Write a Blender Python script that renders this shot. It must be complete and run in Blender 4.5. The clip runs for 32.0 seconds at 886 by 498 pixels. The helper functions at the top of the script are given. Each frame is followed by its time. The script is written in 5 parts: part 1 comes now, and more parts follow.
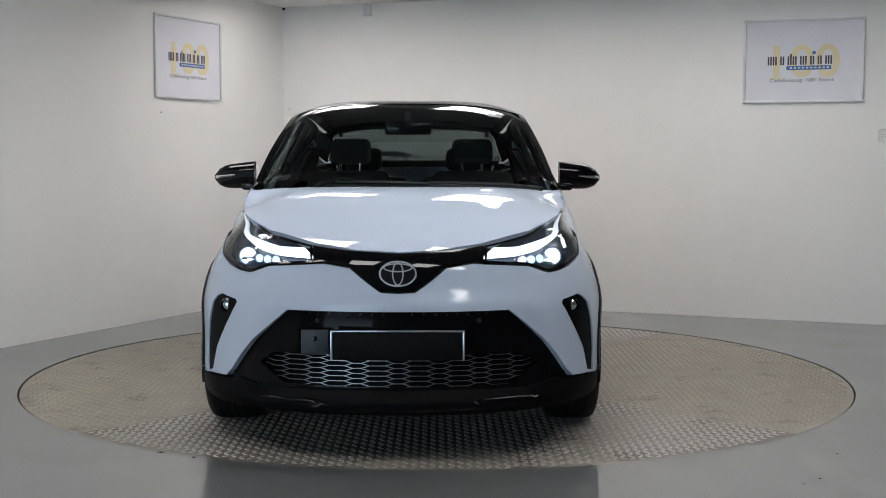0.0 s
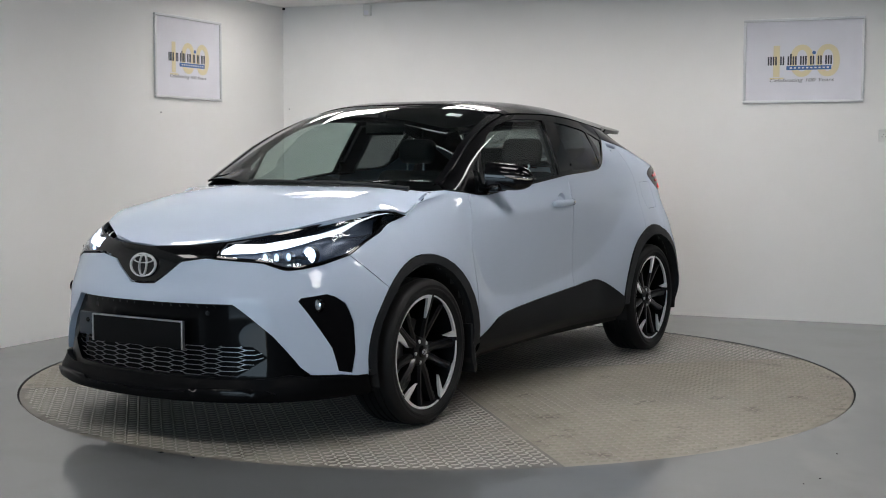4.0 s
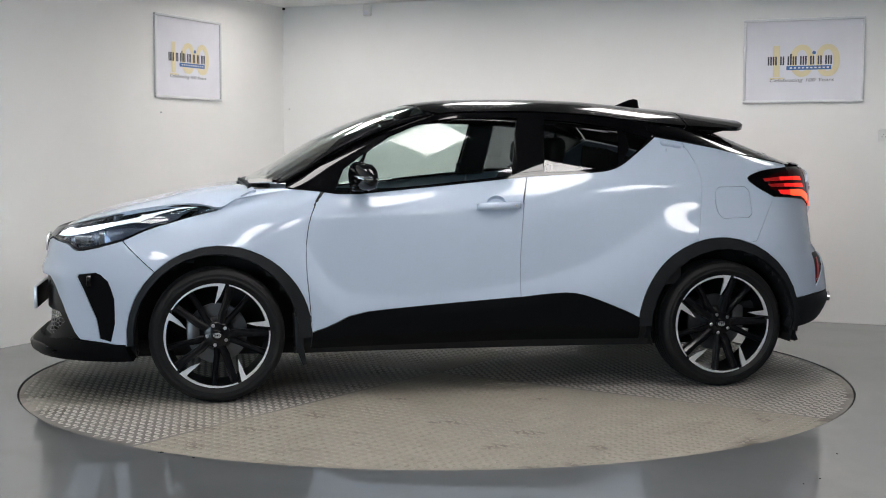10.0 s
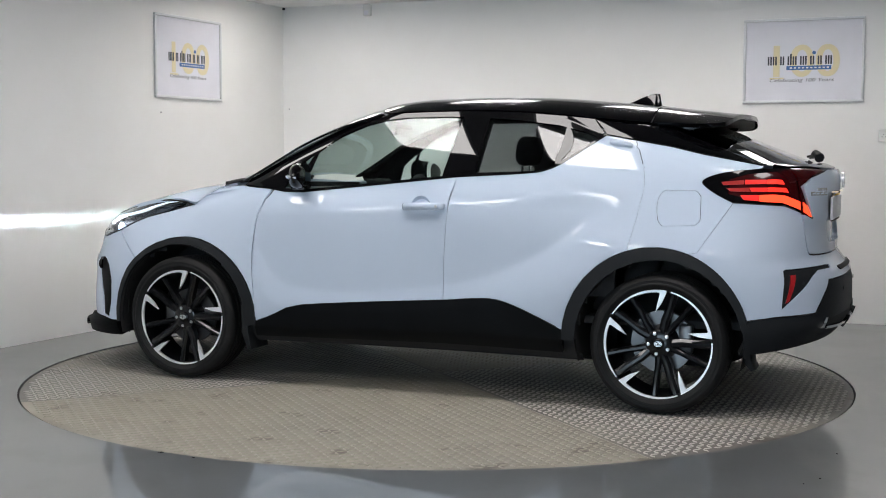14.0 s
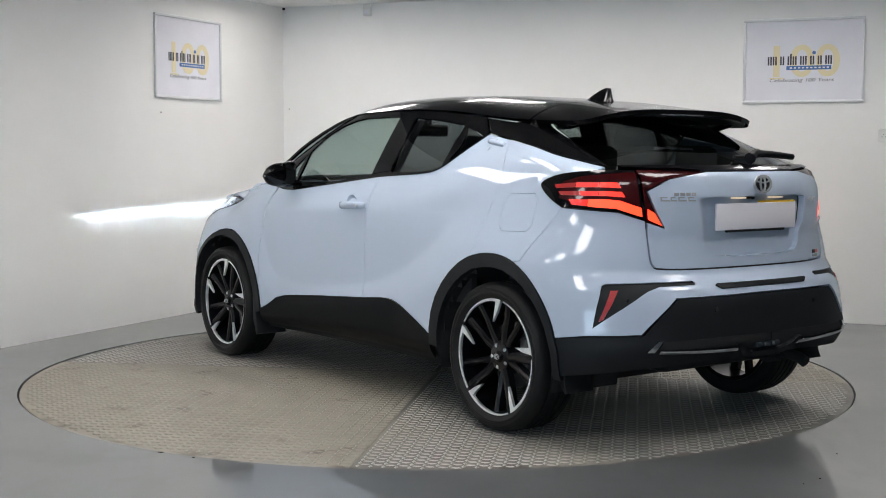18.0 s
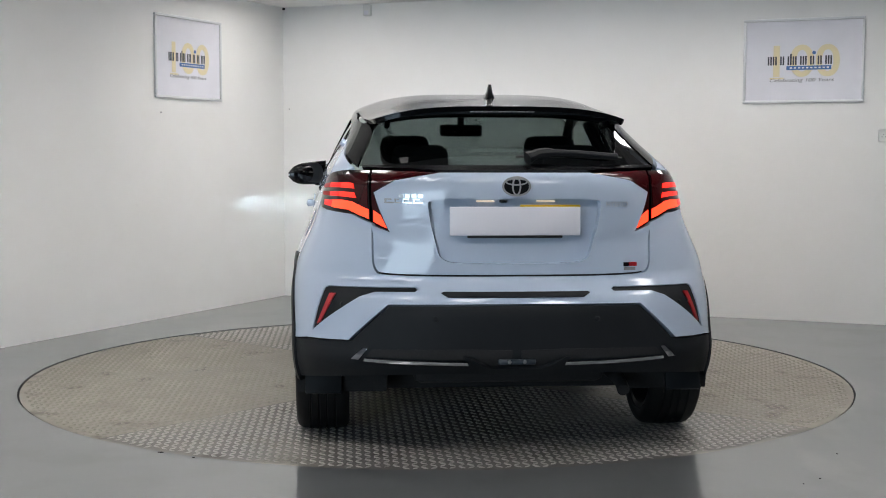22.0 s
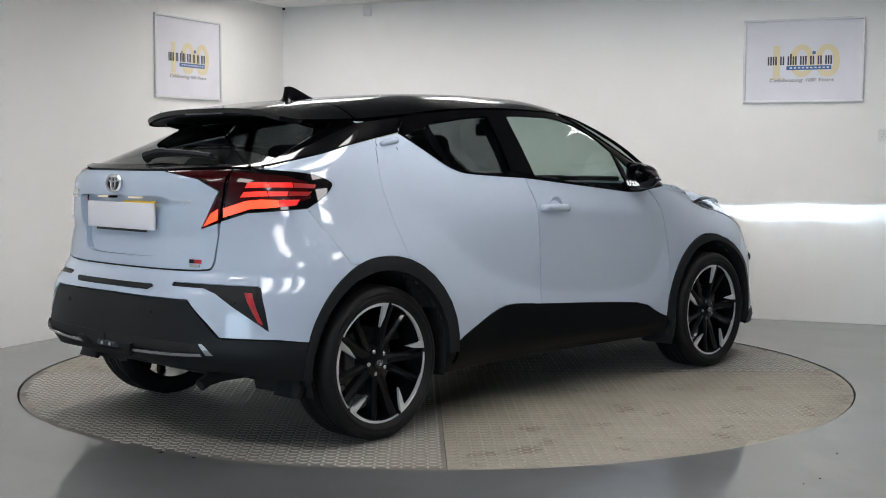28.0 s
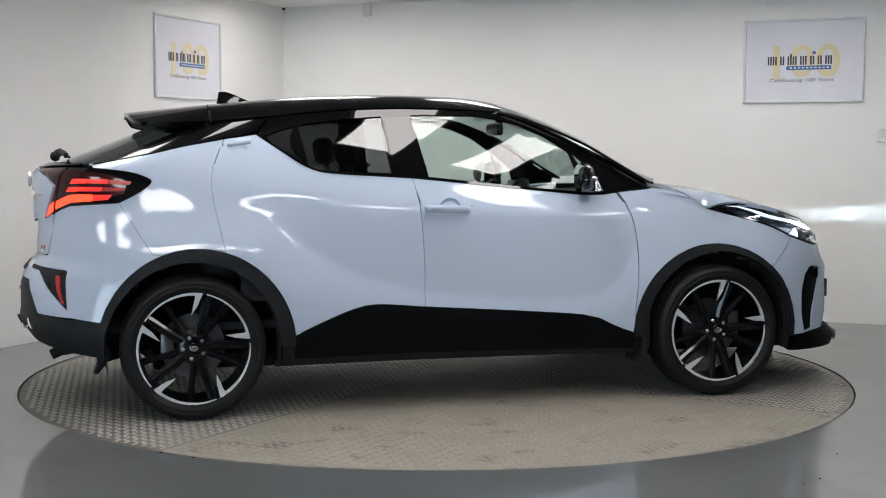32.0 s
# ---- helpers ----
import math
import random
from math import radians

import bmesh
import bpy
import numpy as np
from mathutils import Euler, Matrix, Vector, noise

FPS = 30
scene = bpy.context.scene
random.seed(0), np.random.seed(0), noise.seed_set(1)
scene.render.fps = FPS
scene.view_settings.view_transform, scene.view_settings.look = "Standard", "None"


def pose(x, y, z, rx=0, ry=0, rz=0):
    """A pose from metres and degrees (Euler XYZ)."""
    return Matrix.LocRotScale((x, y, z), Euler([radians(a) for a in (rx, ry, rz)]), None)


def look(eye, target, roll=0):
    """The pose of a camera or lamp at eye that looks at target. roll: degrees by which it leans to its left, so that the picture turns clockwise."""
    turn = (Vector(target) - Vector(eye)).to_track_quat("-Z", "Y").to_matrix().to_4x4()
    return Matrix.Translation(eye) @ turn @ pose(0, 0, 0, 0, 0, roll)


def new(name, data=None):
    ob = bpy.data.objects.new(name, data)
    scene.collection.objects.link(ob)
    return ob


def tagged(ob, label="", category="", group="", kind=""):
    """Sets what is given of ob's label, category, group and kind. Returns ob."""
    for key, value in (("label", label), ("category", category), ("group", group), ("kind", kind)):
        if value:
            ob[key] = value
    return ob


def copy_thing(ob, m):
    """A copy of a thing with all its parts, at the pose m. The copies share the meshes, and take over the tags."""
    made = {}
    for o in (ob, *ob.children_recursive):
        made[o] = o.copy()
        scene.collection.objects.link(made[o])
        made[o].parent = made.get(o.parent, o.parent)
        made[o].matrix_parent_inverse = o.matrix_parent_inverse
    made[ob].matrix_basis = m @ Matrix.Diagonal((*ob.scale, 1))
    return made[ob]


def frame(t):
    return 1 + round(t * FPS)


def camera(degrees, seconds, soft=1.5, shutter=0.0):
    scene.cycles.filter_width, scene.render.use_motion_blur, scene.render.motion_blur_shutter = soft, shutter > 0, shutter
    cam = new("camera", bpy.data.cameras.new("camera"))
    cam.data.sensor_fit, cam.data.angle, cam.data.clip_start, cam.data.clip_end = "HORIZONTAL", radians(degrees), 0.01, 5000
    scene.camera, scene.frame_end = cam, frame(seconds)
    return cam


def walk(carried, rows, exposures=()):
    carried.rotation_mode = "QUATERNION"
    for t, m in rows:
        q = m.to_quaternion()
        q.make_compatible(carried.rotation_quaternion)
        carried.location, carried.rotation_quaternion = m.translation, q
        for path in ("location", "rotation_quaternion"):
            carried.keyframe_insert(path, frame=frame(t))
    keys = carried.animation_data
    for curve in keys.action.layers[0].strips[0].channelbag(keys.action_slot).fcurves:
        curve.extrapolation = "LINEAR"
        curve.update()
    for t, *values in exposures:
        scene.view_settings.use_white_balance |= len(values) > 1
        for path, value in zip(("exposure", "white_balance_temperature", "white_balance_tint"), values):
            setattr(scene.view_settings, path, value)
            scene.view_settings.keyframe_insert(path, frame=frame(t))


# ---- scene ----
# ---- camera ----
cam = camera(38.51, 32.0, soft=1.0)
EYE = (0.0, -7.136, 1.229)
STAND = look(EYE, (0.0316, -0.1558, 0.7101), 0.09)
walk(cam, [(0.0, STAND), (32.0, STAND)], [(0.0, -0.18), (3.0, -0.16), (7.0, 0.08), (11.0, 0.08), (19.0, 0.08), (24.0, 0.04), (27.0, 0.08), (32.0, 0.08)])

# the turntable and the car on it: degrees at the start and degrees a second
START, RATE = -89.95, -8.0
CAR_X, CAR_Y = -0.091, -0.158          # the car's middle on the turntable


def heading(t):
    return START + RATE * t


# ---- light ----
world = bpy.data.worlds.new("sky")
scene.world = world
world.use_nodes = True
sky = world.node_tree.nodes.new("ShaderNodeTexSky")
sky.sky_type, sky.sun_disc = "NISHITA", False
sky.sun_elevation, sky.sun_rotation = radians(35), radians(150)
world.node_tree.links.new(sky.outputs["Color"], world.node_tree.nodes["Background"].inputs["Color"])
world.node_tree.nodes["Background"].inputs["Strength"].default_value = 0.12
scene.view_settings.exposure = 0.0
PANEL_GLOW = 14.0
DAYLIGHT_WATTS = 135.0


# ---- materials ----
class Look:
    """A small node material builder."""

    def __init__(self, name, base=(0.8, 0.8, 0.8), rough=0.5, metal=0.0, **more):
        self.mat = bpy.data.materials.new(name)
        self.mat.use_nodes = True
        self.tree = self.mat.node_tree
        self.b = self.tree.nodes["Principled BSDF"]
        self.b.inputs["Base Color"].default_value = (*base, 1)
        self.b.inputs["Roughness"].default_value = rough
        self.b.inputs["Metallic"].default_value = metal
        for key, value in more.items():
            self.b.inputs[key.replace("_", " ")].default_value = value

    def node(self, kind, **props):
        n = self.tree.nodes.new(kind)
        for key, value in props.items():
            if key in n.inputs:
                n.inputs[key].default_value = value
        return n

    def link(self, a, b):
        self.tree.links.new(a, b)

    def noise(self, scale, detail=3.0, stretch=None):
        co = self.tree.nodes.new("ShaderNodeTexCoord")
        n = self.node("ShaderNodeTexNoise", Scale=scale, Detail=detail)
        if stretch:
            m = self.tree.nodes.new("ShaderNodeMapping")
            m.inputs["Scale"].default_value = stretch
            self.link(co.outputs["Object"], m.inputs["Vector"])
            self.link(m.outputs["Vector"], n.inputs["Vector"])
        else:
            self.link(co.outputs["Object"], n.inputs["Vector"])
        return n.outputs["Fac"]

    def ramp(self, fac, stops):
        r = self.tree.nodes.new("ShaderNodeValToRGB")
        while len(r.color_ramp.elements) < len(stops):
            r.color_ramp.elements.new(0.5)
        for e, (at, c) in zip(r.color_ramp.elements, stops):
            e.position, e.color = at, (*c, 1) if len(c) == 3 else c
        self.link(fac, r.inputs["Fac"])
        return r.outputs["Color"]

    def mix(self, fac, a, b):
        m = self.tree.nodes.new("ShaderNodeMix")
        m.data_type = "RGBA"
        for i, v in ((0, fac), (6, a), (7, b)):
            if isinstance(v, (int, float)):
                m.inputs[i].default_value = v
            elif isinstance(v, tuple):
                m.inputs[i].default_value = (*v, 1)
            else:
                self.link(v, m.inputs[i])
        return m.outputs[2]

    def colour(self, out):
        self.link(out, self.b.inputs["Base Color"])
        return self

    def rough(self, fac, lo, hi):
        m = self.node("ShaderNodeMapRange")
        m.inputs["To Min"].default_value, m.inputs["To Max"].default_value = lo, hi
        self.link(fac, m.inputs["Value"])
        self.link(m.outputs["Result"], self.b.inputs["Roughness"])
        return self

    def bump(self, fac, strength, distance=0.01):
        n = self.tree.nodes.new("ShaderNodeBump")
        n.inputs["Strength"].default_value, n.inputs["Distance"].default_value = strength, distance
        self.link(fac, n.inputs["Height"])
        self.link(n.outputs["Normal"], self.b.inputs["Normal"])
        return self


def grained(name, base, rough, metal=0.0, vary=0.12, scale=6.0, fine=140.0, bump=0.05, **more):
    """A surface with broad variation of tone and a fine grain."""
    k = Look(name, base, rough, metal, **more)
    broad, grain = k.noise(scale, 4.0), k.noise(fine, 2.0)
    dark = tuple(c * (1 - vary) for c in base)
    light = tuple(min(1, c * (1 + vary)) for c in base)
    k.colour(k.ramp(broad, [(0.3, dark), (0.7, light)]))
    k.rough(grain, rough * 0.85, min(1, rough * 1.15))
    if bump:
        k.bump(grain, bump, 0.002)
    return k.mat


def glowing(name, colour, strength, base=(0.5, 0.5, 0.5)):
    k = Look(name, base, 0.3)
    k.b.inputs["Emission Color"].default_value = (*colour, 1)
    k.b.inputs["Emission Strength"].default_value = strength
    k.mat.cycles.emission_sampling = "FRONT_BACK"
    return k.mat


def pane_glass(name, tint, gloss=1.0):
    """Thin glass: tinted see-through, with a mirror's gloss by the Fresnel law."""
    m = bpy.data.materials.new(name)
    m.use_nodes = True
    t = m.node_tree
    t.nodes.remove(t.nodes["Principled BSDF"])
    clear, shine = t.nodes.new("ShaderNodeBsdfTransparent"), t.nodes.new("ShaderNodeBsdfGlossy")
    clear.inputs["Color"].default_value = (*tint, 1)
    shine.inputs["Roughness"].default_value = 0.01
    shine.inputs["Color"].default_value = (gloss, gloss, gloss, 1)
    facing, power, scale, mix = t.nodes.new("ShaderNodeLayerWeight"), t.nodes.new("ShaderNodeMath"), t.nodes.new("ShaderNodeMath"), t.nodes.new("ShaderNodeMixShader")
    facing.inputs["Blend"].default_value = 0.5
    power.operation, scale.operation = "POWER", "MULTIPLY_ADD"
    power.inputs[1].default_value = 5.0
    scale.inputs[1].default_value, scale.inputs[2].default_value = 0.955, 0.045
    t.links.new(facing.outputs["Facing"], power.inputs[0])
    t.links.new(power.outputs["Value"], scale.inputs[0])
    t.links.new(scale.outputs["Value"], mix.inputs["Fac"])
    t.links.new(clear.outputs["BSDF"], mix.inputs[1])
    t.links.new(shine.outputs["BSDF"], mix.inputs[2])
    t.links.new(mix.outputs["Shader"], t.nodes["Material Output"].inputs["Surface"])
    return m


def paint_look(name, base):
    k = Look(name, base, 0.55, 0.0, Coat_Weight=1.0, Coat_Roughness=0.008, Coat_IOR=1.5, Specular_IOR_Level=0.0)
    flake = k.noise(900.0, 1.0)
    broad = k.noise(1.6, 2.0)
    k.colour(k.ramp(broad, [(0.25, tuple(c * 0.985 for c in base)), (0.75, tuple(min(1, c * 1.015) for c in base))]))
    k.rough(flake, 0.48, 0.62)
    return k.mat


PAINT = paint_look("pearl_grey_white_paint", (0.485, 0.565, 0.685))
BLACK = Look("gloss_black_paint", (0.002, 0.002, 0.0025), 0.3, 0.0, Coat_Weight=0.8, Coat_Roughness=0.01, Coat_IOR=1.45, Specular_IOR_Level=0.02).mat
PLASTIC = grained("grained_black_plastic", (0.013, 0.0145, 0.0165), 0.55, 0.0, 0.2, 3.0, 400.0, 0.12, Specular_IOR_Level=0.2)
SEAL = grained("black_rubber_seal", (0.008, 0.008, 0.008), 0.6)
MATT_BLACK = Look("satin_black_moulding", (0.003, 0.003, 0.0035), 0.02, 0.0, Specular_IOR_Level=0.4).mat
UNDER = grained("dark_underbody", (0.012, 0.012, 0.013), 0.8)
RUBBER = grained("tyre_rubber", (0.006, 0.006, 0.0065), 0.62, 0.0, 0.25, 9.0, 220.0, 0.15, Specular_IOR_Level=0.3)
ALLOY = grained("machined_alloy", (0.84, 0.85, 0.87), 0.38, 0.55, 0.05, 20.0, 300.0, 0.02)
DARK_ALLOY = Look("black_alloy", (0.005, 0.005, 0.006), 0.3, 0.0, Coat_Weight=0.5, Coat_Roughness=0.05, Specular_IOR_Level=0.1).mat
STEEL = grained("brake_steel", (0.15, 0.15, 0.155), 0.35, 0.9, 0.2)
CHROME = Look("chrome", (0.82, 0.83, 0.85), 0.08, 1.0).mat
BADGE = Look("bright_badge", (0.84, 0.85, 0.86), 0.22, 0.65).mat
MESH = Look("dark_satin_mesh", (0.30, 0.31, 0.33), 0.3, 0.9).mat
SATIN = Look("satin_silver", (0.6, 0.61, 0.62), 0.28, 1.0).mat
CLEAR = pane_glass("clear_green_glass", (0.74, 0.83, 0.80))
PRIVACY = pane_glass("privacy_glass", (0.20, 0.21, 0.215))
SCREEN = pane_glass("windscreen_glass", (0.52, 0.60, 0.58))
BACKLIGHT = pane_glass("rear_screen_glass", (0.24, 0.27, 0.265))
LENS = pane_glass("clear_lens", (0.86, 0.90, 0.95))
RED_DARK = Look("dark_red_lamp", (0.035, 0.002, 0.003), 0.25, 0.0, Coat_Weight=0.6, Specular_IOR_Level=0.1).mat
RED_GLOW = glowing("lit_red_lamp", (1.0, 0.026, 0.012), 1.6, (0.3, 0.02, 0.02))
RED_HOT = glowing("hot_red_lamp", (1.0, 0.055, 0.016), 2.3, (0.3, 0.02, 0.02))
RED_MID = glowing("half_lit_red_lamp", (1.0, 0.022, 0.016), 0.75, (0.3, 0.02, 0.02))
RED_DIM = glowing("dim_red_lamp", (1.0, 0.03, 0.03), 0.13, (0.25, 0.01, 0.01))
REFLECTOR = grained("red_reflector", (0.42, 0.015, 0.02), 0.3, 0.0, 0.2, 40.0, 250.0, 0.3)
WHITE_GLOW = glowing("lit_daylight_strip", (0.84, 0.92, 1.0), 3.2)
# less glow on the side part imitates how the strip shines forwards
SIDE_GLOW = glowing("lit_daylight_strip_end", (0.84, 0.92, 1.0), 1.1)
BEAM_GLOW = glowing("lit_headlamp", (0.62, 0.78, 1.0), 7.0)
SMALL_GLOW = glowing("lit_small_projector", (0.55, 0.74, 1.0), 1.9)
BEAM_COLOUR = (0.74, 0.94, 1.0)
TRIM_CLOTH = grained("dark_grey_cloth", (0.028, 0.028, 0.030), 0.85, 0.0, 0.2, 12.0, 500.0, 0.2)
DASH = grained("dark_dash_plastic", (0.024, 0.024, 0.026), 0.7, Specular_IOR_Level=0.25)
PLATE_GREY = grained("blank_dark_plate", (0.006, 0.0062, 0.0066), 0.6, Specular_IOR_Level=0.08)
INTAKE = grained("black_moulding", (0.003, 0.003, 0.0035), 0.5, 0.0, 0.2, 3.0, 300.0, 0.08, Specular_IOR_Level=0.06)
GLOSS_MOULDING = Look("gloss_black_moulding", (0.003, 0.003, 0.0035), 0.35, 0.0, Coat_Weight=0.22, Coat_Roughness=0.02, Specular_IOR_Level=0.03).mat
COVER_GREY = grained("blue_grey_plastic", (0.026, 0.034, 0.044), 0.5)
SILL_BLACK = grained("satin_black_plastic", (0.0035, 0.004, 0.0048), 0.36, 0.0, 0.2, 3.0, 400.0, 0.01, Specular_IOR_Level=0.10)
# the blue in this colour stands in for the lamps' own light inside
LAMP_INNER = Look("lamp_inner_lit_blue", (0.030, 0.040, 0.060), 0.25, 0.3).mat
DULL_SILVER = Look("dull_lamp_cells", (0.20, 0.20, 0.22), 0.35, 0.6).mat
PLATE_WHITE = Look("blank_white_plate", (0.80, 0.79, 0.84), 0.35).mat
YELLOW = Look("yellow_plastic", (0.75, 0.5, 0.02), 0.4).mat
MIRROR = Look("mirror_glass", (0.9, 0.92, 0.93), 0.02, 1.0).mat


# ---- small mesh tools ----
def pchip(xs, ys):
    """A smooth curve through points that never overshoots."""
    order = np.argsort(xs)
    xs, ys = np.asarray(xs, float)[order], np.asarray(ys, float)[order]
    h, d = np.diff(xs), np.diff(ys) / np.diff(xs)
    m = np.empty_like(ys)
    m[0], m[-1] = d[0], d[-1]
    for i in range(1, len(xs) - 1):
        m[i] = 0 if d[i - 1] * d[i] <= 0 else 3 * (h[i - 1] + h[i]) / ((2 * h[i] + h[i - 1]) / d[i - 1] + (h[i] + 2 * h[i - 1]) / d[i])

    def curve(x):
        x = np.clip(np.asarray(x, float), xs[0], xs[-1])
        i = np.clip(np.searchsorted(xs, x) - 1, 0, len(xs) - 2)
        t = (x - xs[i]) / h[i]
        return ((1 + 2 * t) * (1 - t) ** 2 * ys[i] + t * (1 - t) ** 2 * h[i] * m[i]
                + t * t * (3 - 2 * t) * ys[i + 1] + t * t * (t - 1) * h[i] * m[i + 1])
    return curve


def line(*pts):
    """A feature line along the car: x -> (y, z)."""
    return pchip([p[0] for p in pts], [p[1] for p in pts]), pchip([p[0] for p in pts], [p[2] for p in pts])


def mesh_from(name, verts, faces, material, smooth=True):
    me = bpy.data.meshes.new(name)
    me.from_pydata([tuple(v) for v in verts], [], [tuple(f) for f in faces])
    me.materials.append(material)
    if smooth:
        me.shade_smooth()
    me.update()
    return me


def hang(name, me, parent, label="", at=None):
    ob = new(name, me)
    ob.parent = parent
    if at is not None:
        ob.matrix_basis = at
    return tagged(ob, label)


def part(name, bm, material, parent, label="", at=None, smooth=True, angle=35.0):
    """Links a bmesh as one mesh object under a thing or under a part."""
    me = bpy.data.meshes.new(name)
    bmesh.ops.recalc_face_normals(bm, faces=bm.faces)
    if smooth:
        for f in bm.faces:
            f.smooth = True
        for e in bm.edges:
            if len(e.link_faces) == 2 and e.calc_face_angle(0) > radians(angle):
                e.smooth = False
    bm.to_mesh(me)
    bm.free()
    me.materials.append(material)
    return hang(name, me, parent, label, at)


def thing(name, label, category, at=None, group="", kind=""):
    ob = tagged(new(name), label, category, group, kind)
    if at is not None:
        ob.matrix_basis = at
    return ob


def box(bm, lo, hi, bevel=0.0, seg=2, m=None):
    """A box with rounded edges."""
    c = [(a + b) / 2 for a, b in zip(lo, hi)]
    s = [max(1e-4, b - a) for a, b in zip(lo, hi)]
    made = bmesh.ops.create_cube(bm, size=1.0, matrix=Matrix.Translation(c) @ Matrix.Diagonal((*s, 1)))["verts"]
    if bevel > 0:
        edges = list({e for v in made for e in v.link_edges})
        res = bmesh.ops.bevel(bm, geom=edges, offset=bevel, segments=seg, affect="EDGES", profile=0.5)
        made = list({v for f in res["faces"] for v in f.verts} | {v for v in made if v.is_valid})
    if m is not None:
        bmesh.ops.transform(bm, matrix=m, verts=made)
    return made


def lathe(bm, profile, steps=64, axis="y", m=None, closed=False):
    """Turns a profile of (radius, along) round an axis."""
    rings = []
    for k in range(steps):
        a = 2 * math.pi * k / steps
        ring = []
        for r, s in profile:
            c = {"y": (r * math.cos(a), s, r * math.sin(a)), "z": (r * math.cos(a), r * math.sin(a), s),
                 "x": (s, r * math.cos(a), r * math.sin(a))}[axis]
            ring.append(bm.verts.new(m @ Vector(c) if m is not None else c))
        rings.append(ring)
    n = len(profile)
    for k in range(steps):
        a, b = rings[k], rings[(k + 1) % steps]
        for i in range(n if closed else n - 1):
            j = (i + 1) % n
            bm.faces.new((a[i], a[j], b[j], b[i]))
    bmesh.ops.remove_doubles(bm, verts=[v for r in rings for v in r], dist=1e-5)


def tube(bm, pts, radius, steps=8):
    """A round bar along a line of points."""
    pts = [Vector(p) for p in pts]
    radius = radius if isinstance(radius, (list, tuple)) else [radius] * len(pts)
    rings = []
    for i, p in enumerate(pts):
        d = (pts[min(i + 1, len(pts) - 1)] - pts[max(i - 1, 0)]).normalized()
        u = d.orthogonal().normalized() if i == 0 else (rings[-1][1] - d * rings[-1][1].dot(d)).normalized()
        w = d.cross(u)
        rings.append(([bm.verts.new(p + radius[i] * (u * math.cos(2 * math.pi * k / steps) + w * math.sin(2 * math.pi * k / steps)))
                       for k in range(steps)], u))
    for (a, _), (b, _) in zip(rings, rings[1:]):
        for k in range(steps):
            bm.faces.new((a[k], a[(k + 1) % steps], b[(k + 1) % steps], b[k]))
    for ring, flip in ((rings[0][0], True), (rings[-1][0], False)):
        bm.faces.new(list(reversed(ring)) if flip else ring)


def prism(bm, outline, lo, hi, axis="y", m=None, bevel=0.0):
    """An outline of (a, b) points given thickness along an axis."""
    def put(a, b, s):
        c = {"y": (a, s, b), "z": (a, b, s), "x": (s, a, b)}[axis]
        return bm.verts.new(m @ Vector(c) if m is not None else c)
    one, two = [put(a, b, lo) for a, b in outline], [put(a, b, hi) for a, b in outline]
    faces = [bm.faces.new(one), bm.faces.new(list(reversed(two)))]
    n = len(outline)
    for i in range(n):
        j = (i + 1) % n
        faces.append(bm.faces.new((one[i], two[i], two[j], one[j])))
    if bevel > 0:
        bmesh.ops.recalc_face_normals(bm, faces=faces)
        rim = [e for e in two[0].link_edges[0:0]]
        for f in (faces[0], faces[1]):
            rim += list(f.edges)
        bmesh.ops.bevel(bm, geom=list(set(rim)), offset=bevel, segments=2, affect="EDGES", profile=0.5)


def smoothed(pts, rounds=2, closed=False):
    """Rounds the corners of an outline (Chaikin)."""
    for _ in range(rounds):
        out = []
        n = len(pts)
        for i in range(n if closed else n - 1):
            p, q = pts[i], pts[(i + 1) % n]
            out += [tuple(0.75 * a + 0.25 * b for a, b in zip(p, q)), tuple(0.25 * a + 0.75 * b for a, b in zip(p, q))]
        pts = out if closed else [pts[0]] + out + [pts[-1]]
    return pts


# ---- the car's skin: plan outlines at each height ----
SILL = line((1.45, .86, .17), (.85, .80, .20), (0, .775, .22), (-.85, .80, .20), (-1.45, .86, .17))
ROCKER = line((1.45, .895, .33), (.85, .872, .32), (0, .868, .34), (-.5, .872, .35), (-.88, .888, .34), (-1.45, .905, .35))
LOW = line((1.45, .898, .56), (.85, .878, .50), (0, .868, .53), (-.5, .872, .54), (-.9, .898, .55), (-1.45, .905, .56))
MID = line((1.45, .870, .70), (.95, .870, .69), (.75, .866, .68), (.3, .861, .70), (-.2, .860, .72), (-.5, .862, .73), (-.8, .876, .74), (-1.2, .898, .74), (-1.45, .888, .74))
HIGH = line((1.45, .785, .88), (.9, .842, .90), (0, .848, .93), (-.6, .844, .94), (-1.2, .828, .95), (-1.45, .806, .95))
BELT = line((1.45, .722, .925), (1.30, .745, .953), (1.22, .75, 1.005), (1.12, .75, 1.055), (.98, .765, 1.062), (.79, .78, 1.043),
            (.60, .785, 1.031), (.24, .79, 1.067), (-.28, .785, 1.118), (-.65, .778, 1.139), (-1.0, .762, 1.15), (-1.45, .735, 1.16))
CANT = line((1.0, .742, 1.085), (.80, .715, 1.20), (.675, .690, 1.275), (.435, .655, 1.378), (.257, .637, 1.43), (.08, .628, 1.452),
            (-.3, .622, 1.458), (-.6, .615, 1.446), (-.94, .602, 1.412), (-1.2, .588, 1.388), (-1.45, .570, 1.378), (-1.62, .555, 1.375))
SECTION = (SILL, ROCKER, LOW, MID, HIGH, BELT, CANT)

